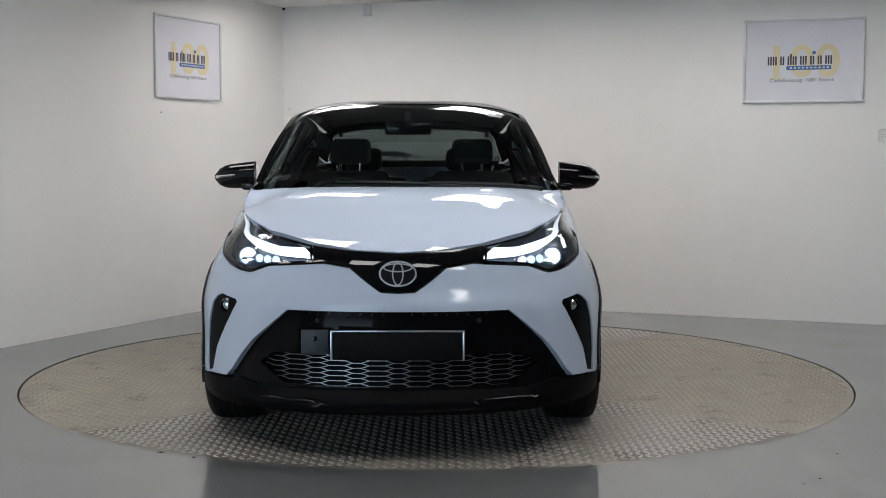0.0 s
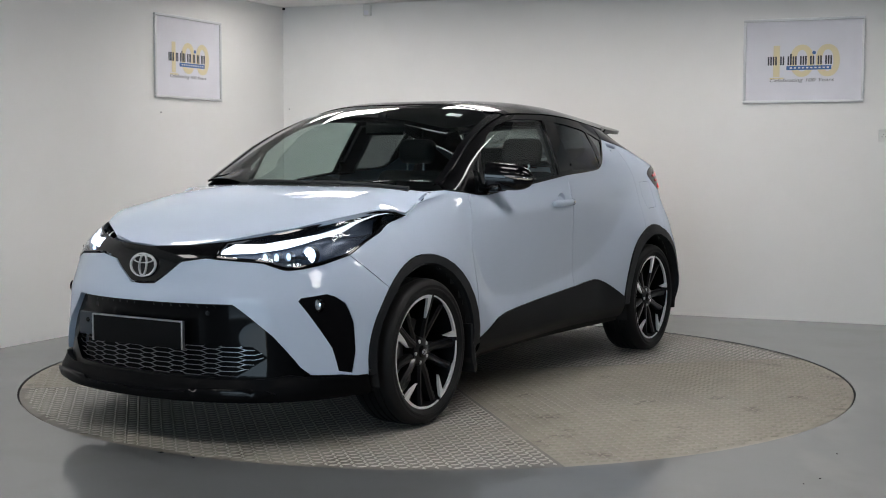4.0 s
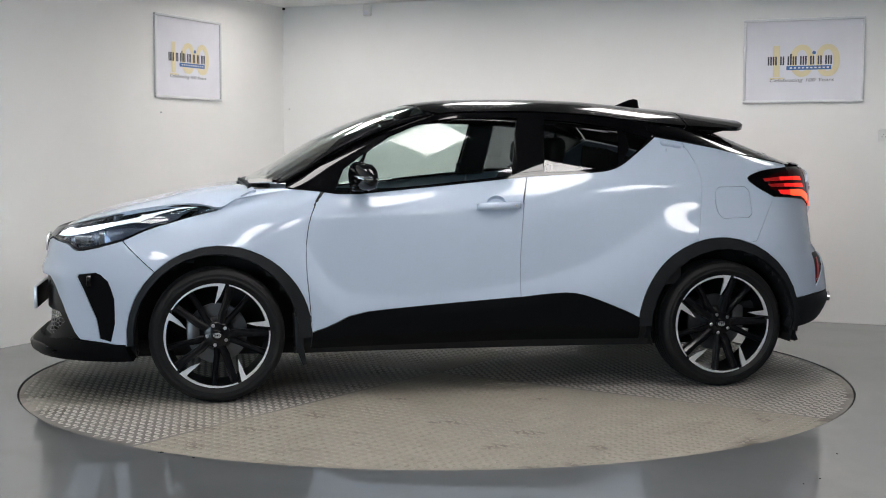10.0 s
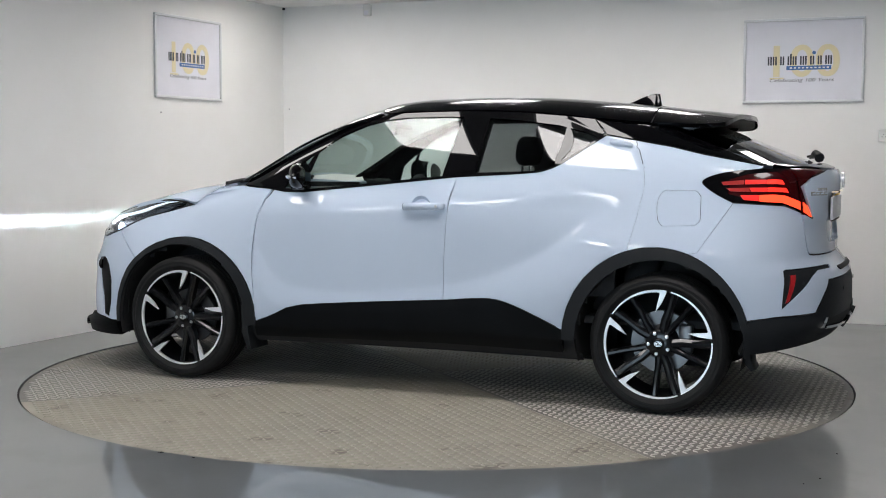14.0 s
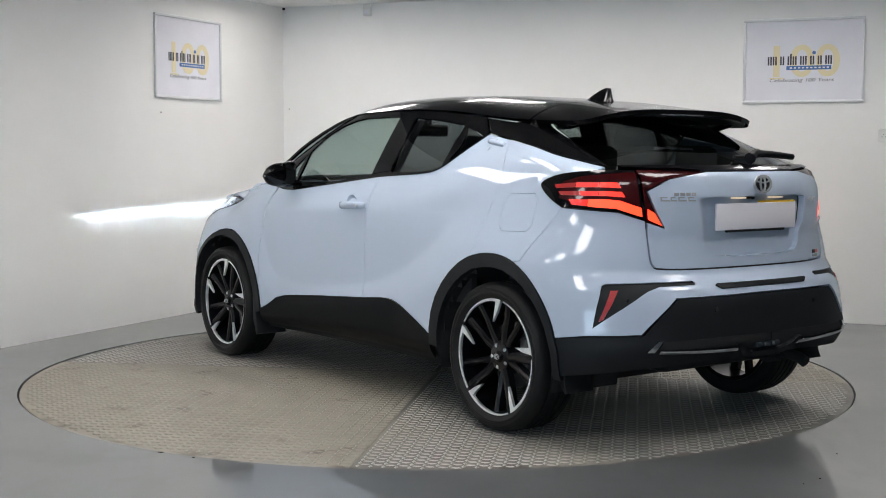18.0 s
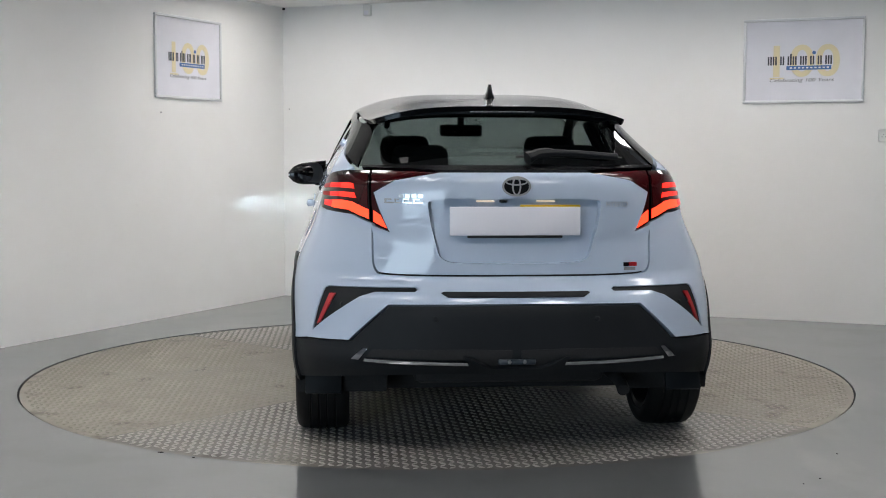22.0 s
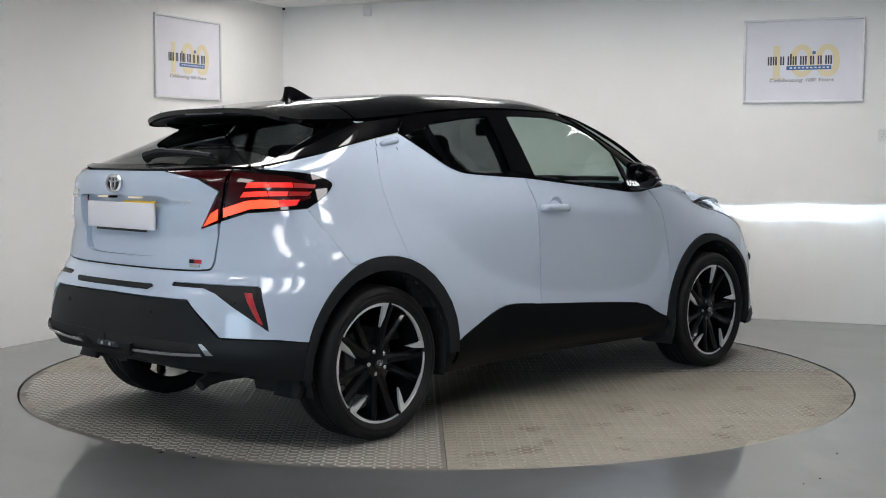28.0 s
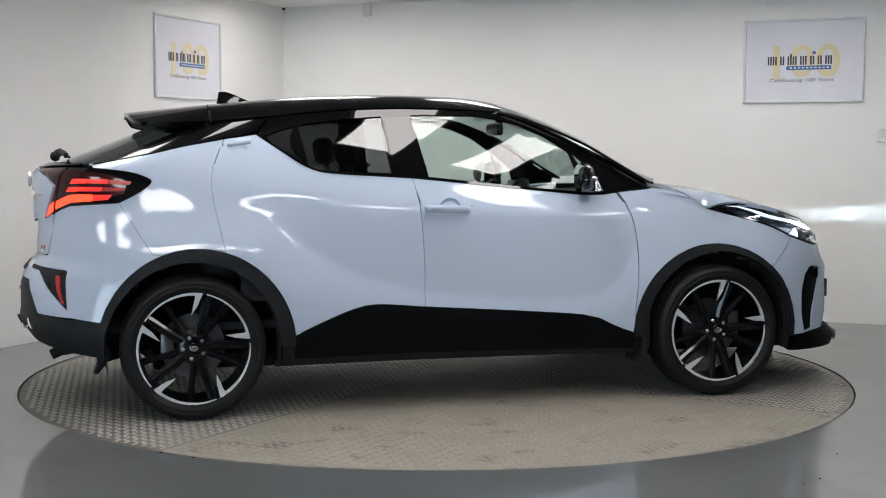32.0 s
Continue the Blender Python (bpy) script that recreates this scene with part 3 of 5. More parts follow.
def flat(name, loops, z, material, label, category, thick=0.1):
    """A level slab from an outline with holes."""
    from mathutils.geometry import delaunay_2d_cdt
    pts, edges = [], []
    for l in loops:
        k = len(pts)
        pts += l
        edges += [(k + i, k + (i + 1) % len(l)) for i in range(len(l))]
    vs, es, fs, _, _, _ = delaunay_2d_cdt([Vector(p) for p in pts], edges, [], 0, 1e-6)
    fs = [f for f in fs if crosses(loops, tuple(sum((np.array(vs[i]) for i in f), np.zeros(2)) / len(f)))]
    bm = bmesh.new()
    v = [bm.verts.new((p[0], p[1], z)) for p in vs]
    made = [bm.faces.new([v[i] for i in f]) for f in fs]
    ext = bmesh.ops.extrude_face_region(bm, geom=made)
    bmesh.ops.translate(bm, vec=(0, 0, -thick), verts=[g for g in ext["geom"] if isinstance(g, bmesh.types.BMVert)])
    return tagged(part(name, bm, material, None, label, smooth=False), label, category, kind="structure")


def ring(r, n=160):
    return [(r * math.cos(2 * math.pi * i / n), r * math.sin(2 * math.pi * i / n)) for i in range(n)]


ROOM = [tuple((CORNER - ALONG_BACK * .2 - ALONG_LEFT * .2).xy), tuple((FAR_RIGHT + ALONG_BACK * .2 - ALONG_LEFT * .2).xy),
        tuple((FAR_RIGHT + ALONG_BACK * .2 + ALONG_LEFT * (LEFT_LEN + .2)).xy), tuple((FAR_LEFT - ALONG_BACK * .2 + ALONG_LEFT * .2).xy)]
flat("floor", [ROOM, ring(TABLE_R + 0.011)], 0.0, FLOOR, "glossy grey painted concrete floor", "floor", 0.12)
flat("pit_floor", [ring(TABLE_R + 0.2)], -0.12, UNDER, "dark pit under the turntable", "floor", 0.05)
INNER = [tuple((CORNER + ALONG_BACK * a + ALONG_LEFT * b).xy) for a, b in ((0.95, 0.95), (BACK_LEN - .95, 0.95), (BACK_LEN - .95, LEFT_LEN - .95), (0.95, LEFT_LEN - .95))]
# the middle stays out of view; its dark colour dims what roof and glass mirror
flat("ceiling", [INNER], CEILING + 0.1, CEIL_DARK, "unseen middle of the ceiling, coloured dark to dim reflections", "ceiling", 0.1)
flat("ceiling_border", [ROOM, INNER], CEILING + 0.1, CEIL, "white plaster border of the ceiling", "ceiling", 0.1)
bm = bmesh.new()
box(bm, (-60, -60, -0.32), (60, 60, -0.22))
structure("ground", bm, ASPHALT, "dark asphalt yard outside", "ground")

# ceiling light panels: along the back wall, along the left wall
PANELS = [(1.3 + 1.2 * i, b) for b, n in ((1.5, 4), (4.38, 5), (6.9, 5)) for i in range(n)]


def ceiling_light(at):
    ob = thing("ceiling_light", "square white lit panel set in the ceiling", "ceiling light", at, "ceiling light panels")
    bm = bmesh.new()
    for lo, hi in (((-.31, -.31), (.31, -.285)), ((-.31, .285), (.31, .31)), ((-.31, -.285), (-.285, .285)), ((.285, -.285), (.31, .285))):
        box(bm, (*lo, -.016), (*hi, -.001), 0.003)
    part("frame", bm, FRAME_ALU, ob)
    bm = bmesh.new()
    box(bm, (-.284, -.284, -.010), (.284, .284, -.002), 0.002)
    part("diffuser", bm, LED, ob, "lit white diffuser")
    return ob


turn = pose(0, 0, 0, 0, 0, math.degrees(math.atan2(ALONG_BACK.y, ALONG_BACK.x)))
first = None
for a, b in PANELS:
    p = CORNER + ALONG_BACK * a + ALONG_LEFT * b
    m = Matrix.Translation((p.x, p.y, CEILING)) @ turn
    first = ceiling_light(m) if first is None else (copy_thing(first, m), first)[1]

# an added, unseen small panel that brightens the walls near the corner
p = CORNER + ALONG_BACK * 0.62 + ALONG_LEFT * 0.95
copy_thing(first, Matrix.Translation((p.x, p.y, CEILING)) @ turn @ Matrix.Diagonal((.58, .58, 1, 1)))

lamp = new("daylight", bpy.data.lights.new("daylight", "AREA"))
lamp.data.shape, lamp.data.size, lamp.data.size_y, lamp.data.energy, lamp.data.color = "RECTANGLE", 3.8, 1.9, DAYLIGHT_WATTS, (0.62, 0.82, 1.0)
mid = FAR_LEFT + ALONG_BACK * 4.05 + Vector((0, 0, 1.25)) + ALONG_LEFT * 0.22
lamp.matrix_basis = look(mid, mid - ALONG_LEFT)




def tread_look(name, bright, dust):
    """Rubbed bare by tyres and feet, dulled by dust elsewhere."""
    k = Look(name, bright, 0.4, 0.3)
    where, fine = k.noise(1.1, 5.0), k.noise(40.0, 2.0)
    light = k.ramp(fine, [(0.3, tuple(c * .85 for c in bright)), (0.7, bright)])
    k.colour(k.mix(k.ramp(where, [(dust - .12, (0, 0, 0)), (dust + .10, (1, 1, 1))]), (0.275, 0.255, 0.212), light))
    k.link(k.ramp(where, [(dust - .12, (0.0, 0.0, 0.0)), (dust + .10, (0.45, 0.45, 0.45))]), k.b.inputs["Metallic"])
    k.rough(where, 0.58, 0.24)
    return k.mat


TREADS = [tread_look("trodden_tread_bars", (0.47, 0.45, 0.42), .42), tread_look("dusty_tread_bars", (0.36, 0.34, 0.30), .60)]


# ---- the turntable ----
def tread_bars(quarter):
    """The raised bars of one quarter of the tread plate: short lozenges, each turned across its neighbours."""
    pitch, verts, faces = 0.037, [], []
    shape = [(-.0215, 0, 0), (0, -.0092, .0), (.0215, 0, 0), (0, .0092, 0), (-.012, 0, .0038), (.012, 0, .0038)]
    tris = [(0, 1, 4), (1, 5, 4), (1, 2, 5), (2, 3, 5), (3, 4, 5), (3, 0, 4)]
    n = int(TABLE_R / pitch) + 1
    c4, s4 = math.cos(radians(90 * quarter)), math.sin(radians(90 * quarter))
    for i in range(n + 1):
        for j in range(-n, n + 1):
            x, y = (i + .5) * pitch, (j + .5) * pitch
            if x * x + y * y > (TABLE_R - .03) ** 2 or abs(y) > x - .022:
                continue
            x, y = c4 * x - s4 * y, s4 * x + c4 * y
            a = radians(45 if (i + j) % 2 else -45)
            c, s = math.cos(a), math.sin(a)
            k = len(verts)
            verts += [(x + c * p - s * q, y + s * p + c * q, r) for p, q, r in shape]
            faces += [tuple(k + v for v in f) for f in tris]
    return verts, faces


def turntable():
    ob = thing("turntable", "round worn steel tread-plate turntable flush with the floor", "turntable")
    bm = bmesh.new()
    lathe(bm, [(0.0, -.014), (TABLE_R - .004, -.014), (TABLE_R - .001, -.018), (TABLE_R - .001, -.06), (0.0, -.06)], 160, "z")
    part("deck", bm, UNDER, ob, "dark steel frame under the sheets")
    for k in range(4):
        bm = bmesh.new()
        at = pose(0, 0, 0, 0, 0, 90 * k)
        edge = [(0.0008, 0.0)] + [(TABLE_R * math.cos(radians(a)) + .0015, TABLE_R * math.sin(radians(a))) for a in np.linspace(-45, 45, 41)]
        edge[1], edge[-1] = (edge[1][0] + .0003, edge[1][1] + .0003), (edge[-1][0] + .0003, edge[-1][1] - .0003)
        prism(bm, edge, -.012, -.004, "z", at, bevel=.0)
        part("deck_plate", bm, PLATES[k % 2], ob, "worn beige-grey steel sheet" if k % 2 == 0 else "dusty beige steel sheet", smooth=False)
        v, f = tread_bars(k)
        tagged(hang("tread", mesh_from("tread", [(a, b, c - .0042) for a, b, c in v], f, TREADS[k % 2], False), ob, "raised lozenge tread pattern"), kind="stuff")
    return ob


TABLE = turntable()


# ---- the car ----
CAR = thing("car", "pearl grey-white crossover car with gloss black roof on the turntable", "car")
F_ARCH, R_ARCH = (1.305, .452, .444), (-1.302, .452, .462)


def f_arch(a0, a1, grow=0.0):
    return arch(F_ARCH[0], F_ARCH[1] + grow, F_ARCH[2] + grow, a0, a1)


def r_arch(a0, a1, grow=0.0):
    return arch(R_ARCH[0], R_ARCH[1] + grow, R_ARCH[2] + grow, a0, a1)


FRONT_SEAM = smoothed([(.79, 1.043), (.837, .964), (.868, .862), (.880, .745), (.876, .628), (.862, .481), (.853, .36)])
REAR_SEAM = smoothed([(-.27, 1.118), (-.245, 1.014), (-.229, .813), (-.221, .67), (-.224, .499)])
DOOR_END = [(-1.004, 1.324)] + smoothed([(-1.158, 1.299), (-1.205, 1.2), (-1.231, 1.101), (-1.219, 1.016), (-1.193, .874), (-1.172, .785)], 2)
CLAD_TOP_F = smoothed([(.853, .34), (.759, .372), (.64, .433), (.376, .457), (-.224, .499)], 1)
CLAD_TOP_R = smoothed([(-.224, .499), (-.36, .513), (-.488, .52), (-.588, .497), (-.715, .447), (-.855, .385)], 1)
BELT_F = [(.79, 1.043), (.714, 1.032), (.61, 1.031), (.242, 1.067), (-.27, 1.118)]
BELT_R = smoothed([(-.27, 1.118), (-.653, 1.139), (-.735, 1.152), (-.809, 1.186), (-.907, 1.256), (-1.004, 1.324)])
LAMP_LOW = smoothed([(1.30, .953), (1.46, .914), (1.64, .864), (1.774, .803)], 1)

# wings
loop = sides((.98, 1.062), (1.12, 1.055), (1.22, 1.005), *LAMP_LOW, (1.625, .66)) + sides(*f_arch(45, 176)) + sides(*FRONT_SEAM[::-1])
wings = pair("front_wing", skin, loop, PAINT, CAR, step=.018, relax=40)
# doors
loop = sides(*BELT_F, *REAR_SEAM[1:], *CLAD_TOP_F[::-1][1:], *FRONT_SEAM[::-1][1:-1])
front_doors = pair("front_door", skin, loop, PAINT, CAR, step=.013)
loop = sides(*BELT_R, *DOOR_END[1:]) + sides(*r_arch(73.3, 5)) + sides(*CLAD_TOP_R[::-1][1:], *REAR_SEAM[::-1][1:-1])
rear_doors = pair("rear_door", skin, loop, PAINT, CAR, step=.013, gap=.0009)
# rear quarter
QUARTER_TOP = [(-1.158, 1.299), (-1.339, 1.266), (-1.481, 1.232), (-1.763, 1.178)]
LAMP_OUT = smoothed([(-1.757, 1.166), (-1.60, 1.152), (-1.515, 1.125), (-1.488, 1.100), (-1.555, 1.050), (-1.645, 1.005)])
loop = sides(*QUARTER_TOP, *LAMP_OUT, (-1.50, .775)) + sides(*r_arch(110, 73.3)) + sides(*DOOR_END[::-1][1:-1])
FLAP = smoothed(sides((-1.300, 1.035), (-1.323, 1.060), (-1.475, 1.062), (-1.498, 1.037), (-1.502, .922), (-1.479, .898), (-1.327, .894), (-1.303, .919)), 2, True)
quarters = [panel("rear_quarter", skin, loop, PAINT, CAR, holes=[FLAP], step=.018, gap=.0007), panel("rear_quarter", skin, loop, PAINT, CAR, mirror=True, step=.018, gap=.0007)]
panel("fuel_flap", skin, FLAP, PAINT, quarters[0], gap=.0014)

# front bumper
FOG = noses((.772, .634), (.750, .645), (.680, .631), (.674, .619), (.708, .56), (.775, .42), (.795, .325), (.824, .312), (.828, .40), (.820, .52), (.798, .605))


def blade(q, z):
    """The ridge of the bumper's blades beside the intake, and the lip over it."""
    y = float(skin(q, z)[1])
    ridge = .585 + (.60 - z) * .40
    near = max(0.0, 1 - abs(y - ridge) / .10) ** 1.2 * min(1.0, max(0.0, (.66 - z) / .06))
    lip = math.exp(-((z - .628) / .022) ** 2) * min(1.0, max(0.0, (.62 - y) / .12))
    return .009 * near * min(1.0, max(0.0, (z - .32) / .10)) + .008 * lip


loop = (noses((0, .68), (.067, .683), (.123, .722), (.192, .778), (.30, .795), (.343, .791), (.53, .777), (.60, .750), (.62, .746))
        + sides((1.966, .751), (1.895, .767), (1.774, .803), (1.625, .66)) + sides(*f_arch(45, -6)) + noses((.80, .306), (.722, .312), (.690, .345), (.594, .475), (.445, .606), (0, .606)))
bumper = panel("front_bumper", skin, loop, PAINT, CAR, holes=[FOG], middle=0.0, lip=0.03, step=.018, bulge=blade, relax=1)
pair("fog_slot", skin, FOG, INTAKE, CAR, "black slot", out=-.007, gap=-.003)
loop = noses((0, .612), (.45, .612), (.60, .478), (.70, .335), (.71, .29), (0, .29))
panel("intake", skin, loop, INTAKE, CAR, "black lower intake", out=-.09, gap=-.02, middle=0.0)
loop = noses((0, .612), (.45, .612), (.60, .478), (.70, .335), (.71, .29), (0, .29), (0, .302), (.468, .307), (.585, .387), (.52, .434), (0, .434))
panel("intake_frame", skin, loop, GLOSS_MOULDING, CAR, "gloss black intake surround", out=-.022, gap=-.003, middle=0.0, lip=.04, step=.02)
loop = noses((0, .295), (.50, .295), (.60, .306), (.66, .318), (.71, .306), (.80, .300)) + sides((1.76, .30), (1.72, .215), (1.80, .21)) + noses((.62, .205), (0, .20))
panel("front_lip", skin, loop, INTAKE, CAR, "dark chin spoiler", out=.004, middle=0.0, lip=.06)
# grille bar and headlamps
loop = noses((0, .835), (.20, .845), (.35, .862), (.343, .795), (.30, .80), (.192, .782), (.123, .726), (.067, .687), (0, .684))
panel("grille_bar", skin, loop, BLACK, CAR, "gloss black upper grille", middle=0.0, out=.002)
HEADLAMP = (sides((1.30, .953), (1.38, .974), (1.479, .98), (1.632, .966), (1.893, .907)) + noses((.35, .862), (.343, .795), (.53, .781), (.60, .754), (.62, .750))
            + sides((1.966, .755), (1.895, .771), *LAMP_LOW[::-1][:-1]))
# hood
loop = [(1.21, 0), (1.185, .35), (1.13, .68), (1.12, .745), (1.22, .747), (1.30, .742), (1.38, .735), (1.479, .722), (1.632, .692), (1.75, .64), (1.893, .548),
        (2.05, .335), (2.115, .17), (2.135, 0)]
panel("hood", lambda b, a: hood_top(a, b), [(y, x) for x, y in loop], PAINT, CAR, middle=0.0, lip=.02, relax=6)

# cladding
loop = sides((.853, .34), *CLAD_TOP_F[1:], *CLAD_TOP_R[1:], (-.86, .27), (-.224, .275), (.86, .26))
pair("sill_cladding", skin, loop, SILL_BLACK, CAR, "black plastic sill trim", out=.006, step=.018)
ring_f = sides(*f_arch(-6, 182)) + sides(*arch(FRONT_AXLE, .402, .402, 184, -6))
pair("front_arch_trim", skin, ring_f, PLASTIC, CAR, "black plastic arch trim", out=.008, step=.03, lip=.03)
ring_r = sides(*r_arch(0, 186)) + sides(*arch(REAR_AXLE, .400, .400, 186, 0))
pair("rear_arch_trim", skin, ring_r, PLASTIC, CAR, "black plastic arch trim", out=.008, step=.03, lip=.03)

# tail
SLOT = tails((.740, .699), (.59, .703), (.40, .705), (.388, .698), (.398, .690), (.555, .687), (.615, .668), (.724, .594), (.806, .520), (.787, .608), (.763, .676), (.754, .692))
loop = (tails(*smoothed([(0, .748), (.522, .748), (.562, .766), (.566, .86), (.566, .955)]), (.65, .99)) + sides((-1.645, 1.005), (-1.50, .775)) + sides(*r_arch(110, 163))
        + sides((-1.74, .47), (-1.86, .487)) + tails((.66, .495), (.503, .64), (0, .645)))
panel("rear_bumper", skin, loop, PAINT, CAR, holes=[SLOT], middle=END, lip=.03, step=.02, gap=.001)
pair("rear_slot", skin, SLOT, PLASTIC, CAR, "black slot", out=-.006, gap=-.003)
loop = tails((0, .642), (.50, .637), (.65, .492)) + sides((-1.86, .483), (-1.735, .468), (-1.70, .30)) + tails((.66, .34), (.30, .36), (0, .36))
panel("diffuser", skin, loop, PLASTIC, CAR, "black plastic rear valance", middle=END, out=-.004, lip=.05)
RECESS = tails(*smoothed([(0, 1.047), (.325, 1.047), (.338, 1.03), (.305, .87), (.285, .815), (.20, .806), (0, .806)]))
GATE_LAMP = tails((.562, 1.166), (.42, 1.163), (.30, 1.156), (.47, 1.128), (.555, 1.08), (.538, 1.02), (.497, .925), (.562, .955))
loop = (tails((0, 1.153), (.30, 1.153), (.47, 1.125), (.552, 1.078), (.535, 1.02), (.494, .922), *smoothed([(.562, .95), (.562, .86), (.558, .770), (.518, .752), (0, .752)]))
        + tails(*smoothed([(0, .80), (.20, .80), (.290, .809), (.312, .87), (.345, 1.03), (.33, 1.053), (0, 1.053)])))


def gate_fold(q, z):
    """The upper half of the tailgate stands proud of the lower one."""
    k = min(1.0, max(0.0, (z - .905) / .030))
    return .012 * k * k * (3 - 2 * k) - .003 * math.exp(-((z - .88) / .03) ** 2)


GATE = panel("tailgate", skin, loop, PAINT, CAR, middle=END, lip=.03, step=.018, bulge=gate_fold, relax=1)
panel("plate_recess", skin, RECESS, PAINT, GATE, middle=END, out=-.026, gap=-.014, lip=0)
loop = tails((0, 1.18), (.60, 1.18), (.60, 1.168), (.42, 1.165), (.30, 1.158), (0, 1.156))
panel("tailgate_lip", skin, loop, BLACK, CAR, "gloss black lip", middle=END, out=.01, lip=.03)
LAMP = sides(*LAMP_OUT[::-1]) + tails((.62, 1.166), (.568, 1.166), (.568, .958), (.65, .993))

# glass and black upper body
WIN_TOP = [(.79, 1.08), (.672, 1.181), (.552, 1.264), (.432, 1.337), (.30, 1.392), (.18, 1.418), (.077, 1.43), (-.187, 1.433), (-.332, 1.427), (-.564, 1.411),
           (-.766, 1.385), (-.90, 1.358), (-1.0, 1.33)]
GLASS_F = [(.62, 1.046), (.55, 1.245), (.432, 1.327), (.30, 1.382), (.18, 1.408), (.077, 1.42), (-.187, 1.423), (-.248, 1.42), (-.185, 1.124), (.242, 1.079)]
GLASS_R = [(-.365, 1.142), (-.395, 1.414), (-.564, 1.401), (-.766, 1.375), (-.80, 1.367), (-.765, 1.172), (-.72, 1.16), (-.653, 1.15)]
GLASS_Q = [(.72, 1.052), (.675, 1.158), (.575, 1.232), (.625, 1.15), (.645, 1.045)]
GLASS_C = [(-.825, 1.36), (-.90, 1.342), (-.965, 1.318), (-.9, 1.264), (-.80, 1.20)]
cant_line = [(x, float(CANT[1](x)) - .004) for x in (.97, .8, .675, .55, .435, .34, .257, .17, .08, -.1, -.3, -.45, -.6, -.78, -.94)]
loop = sides(*BELT_F[::-1], (.98, 1.064), *cant_line, (-1.0, 1.335), *BELT_R[::-1][1:-1])
pair("window_surround", skin, loop, BLACK, CAR, "gloss black window surround", holes=[sides(*GLASS_F), sides(*GLASS_R), sides(*GLASS_Q), sides(*GLASS_C)], step=.03, lip=.012)


def glazed(q, z):
    """The side glass, rounder than the body round it."""
    p = skin(q, z)
    return p + np.stack([0 * p[..., 1], .006 * (1 - ((p[..., 2] - 1.27) / .16) ** 2), 0 * p[..., 1]], -1)


for name, outline, mat in (("front_window", GLASS_F, CLEAR), ("rear_window", GLASS_R, PRIVACY), ("corner_window", GLASS_Q, CLEAR), ("rear_corner_window", GLASS_C, PRIVACY)):
    pair(name, glazed, sides(*outline), mat, CAR, "side window glass", out=-.008, gap=-.004, lip=0)
pair("pillar_cover", skin, sides((-.258, 1.414), (-.386, 1.408), (-.357, 1.148), (-.195, 1.131)), MATT_BLACK, CAR, "dark door pillar cover", out=.0025, lip=.004, gap=0.0)
loop = sides((-1.0, 1.332), (-1.158, 1.305), *[(x, z + .005) for x, z in QUARTER_TOP[1:]]) + tails((.62, 1.182), (.545, 1.35), (.50, 1.41)) + sides((-1.2, 1.372), (-.94, 1.405))
pair("rear_pillar", skin, loop, BLACK, CAR, "gloss black rear pillar", lip=.012)
loop = tails((0, 1.183), (.615, 1.183), (.54, 1.35), (.50, 1.405), (0, 1.42))
panel("rear_screen", skin, loop, BACKLIGHT, CAR, "dark tinted rear screen", middle=END, lip=0, out=-.004)


def over(f):
    return lambda b, a: f(a, b)


def cant_edge(xs, inset):
    return [(float(CANT[0](x)) - inset, x) for x in xs]


SCREEN_SIDE = [(.70, 1.0)] + cant_edge((.90, .75, .6, .45, .33), .035)
loop = [(0, 1.20), (.35, 1.175), (.60, 1.08)] + SCREEN_SIDE + [(.55, .25), (.3, .275), (0, .285)]
panel("windscreen", over(roof_top), loop, SCREEN, CAR, "clear windscreen", middle=0.0, lip=0, out=-.003)
loop = [(.715, 1.02)] + cant_edge((.97, .85, .75, .65, .55, .45, .33, .2), .002) + cant_edge((.22, .33, .45, .6, .75, .90), .037) + [(.70, 1.0)]
pair("front_pillar", over(roof_top), loop, BLACK, CAR, "gloss black front pillar", gap=0.001, lip=.012)
loop = [(0, .28), (.3, .27), (.55, .245), (.60, .20)] + cant_edge((.17, 0, -.2, -.4, -.6, -.8, -1.0, -1.21), .002) + [(0, -1.21)]
panel("roof", over(roof_top), loop, BLACK, CAR, "gloss black roof", middle=0.0, lip=.015)
loop = [(0, -1.215)] + cant_edge((-1.215, -1.25), .004) + smoothed(cant_edge((-1.28,), .004) + [(.568, -1.44), (.54, -1.57), (.40, -1.60), (0, -1.615)])
panel("roof_spoiler", over(roof_top), loop, BLACK, CAR, "gloss black roof spoiler", middle=0.0, lip=.022)


def inner_shell():
    """The dark inner body that closes the gaps."""
    qs, zs = np.linspace(0, END, 150), np.linspace(.19, 1.02, 24)
    Q, Z = np.meshgrid(qs, zs, indexing="ij")
    P = skin(Q, Z)
    P[..., 1] *= 0.965
    P[..., 0] = np.where(np.abs(P[..., 0]) > 1.2, P[..., 0] * 0.95, P[..., 0])
    verts, faces = [], []
    for s in (1, -1):
        k = len(verts)
        verts += [(p[0], p[1] * s, p[2]) for p in P.reshape(-1, 3)]
        for i in range(len(qs) - 1):
            for j in range(len(zs) - 1):
                a = [i * 24 + j, (i + 1) * 24 + j, (i + 1) * 24 + j + 1, i * 24 + j + 1]
                mid = np.mean([verts[k + t] for t in a], axis=0)
                if abs(mid[1]) > .5 and min(math.hypot(mid[0] - FRONT_AXLE, mid[2] - HUB), math.hypot(mid[0] - REAR_AXLE, mid[2] - HUB)) < .40:
                    continue
                if mid[0] > 1.2 and mid[2] > .74 or mid[0] < -1.4 and (mid[2] > 1.0 or mid[2] < .37) or mid[2] < .24:
                    continue
                faces.append([k + t for t in a])
    return verts, faces


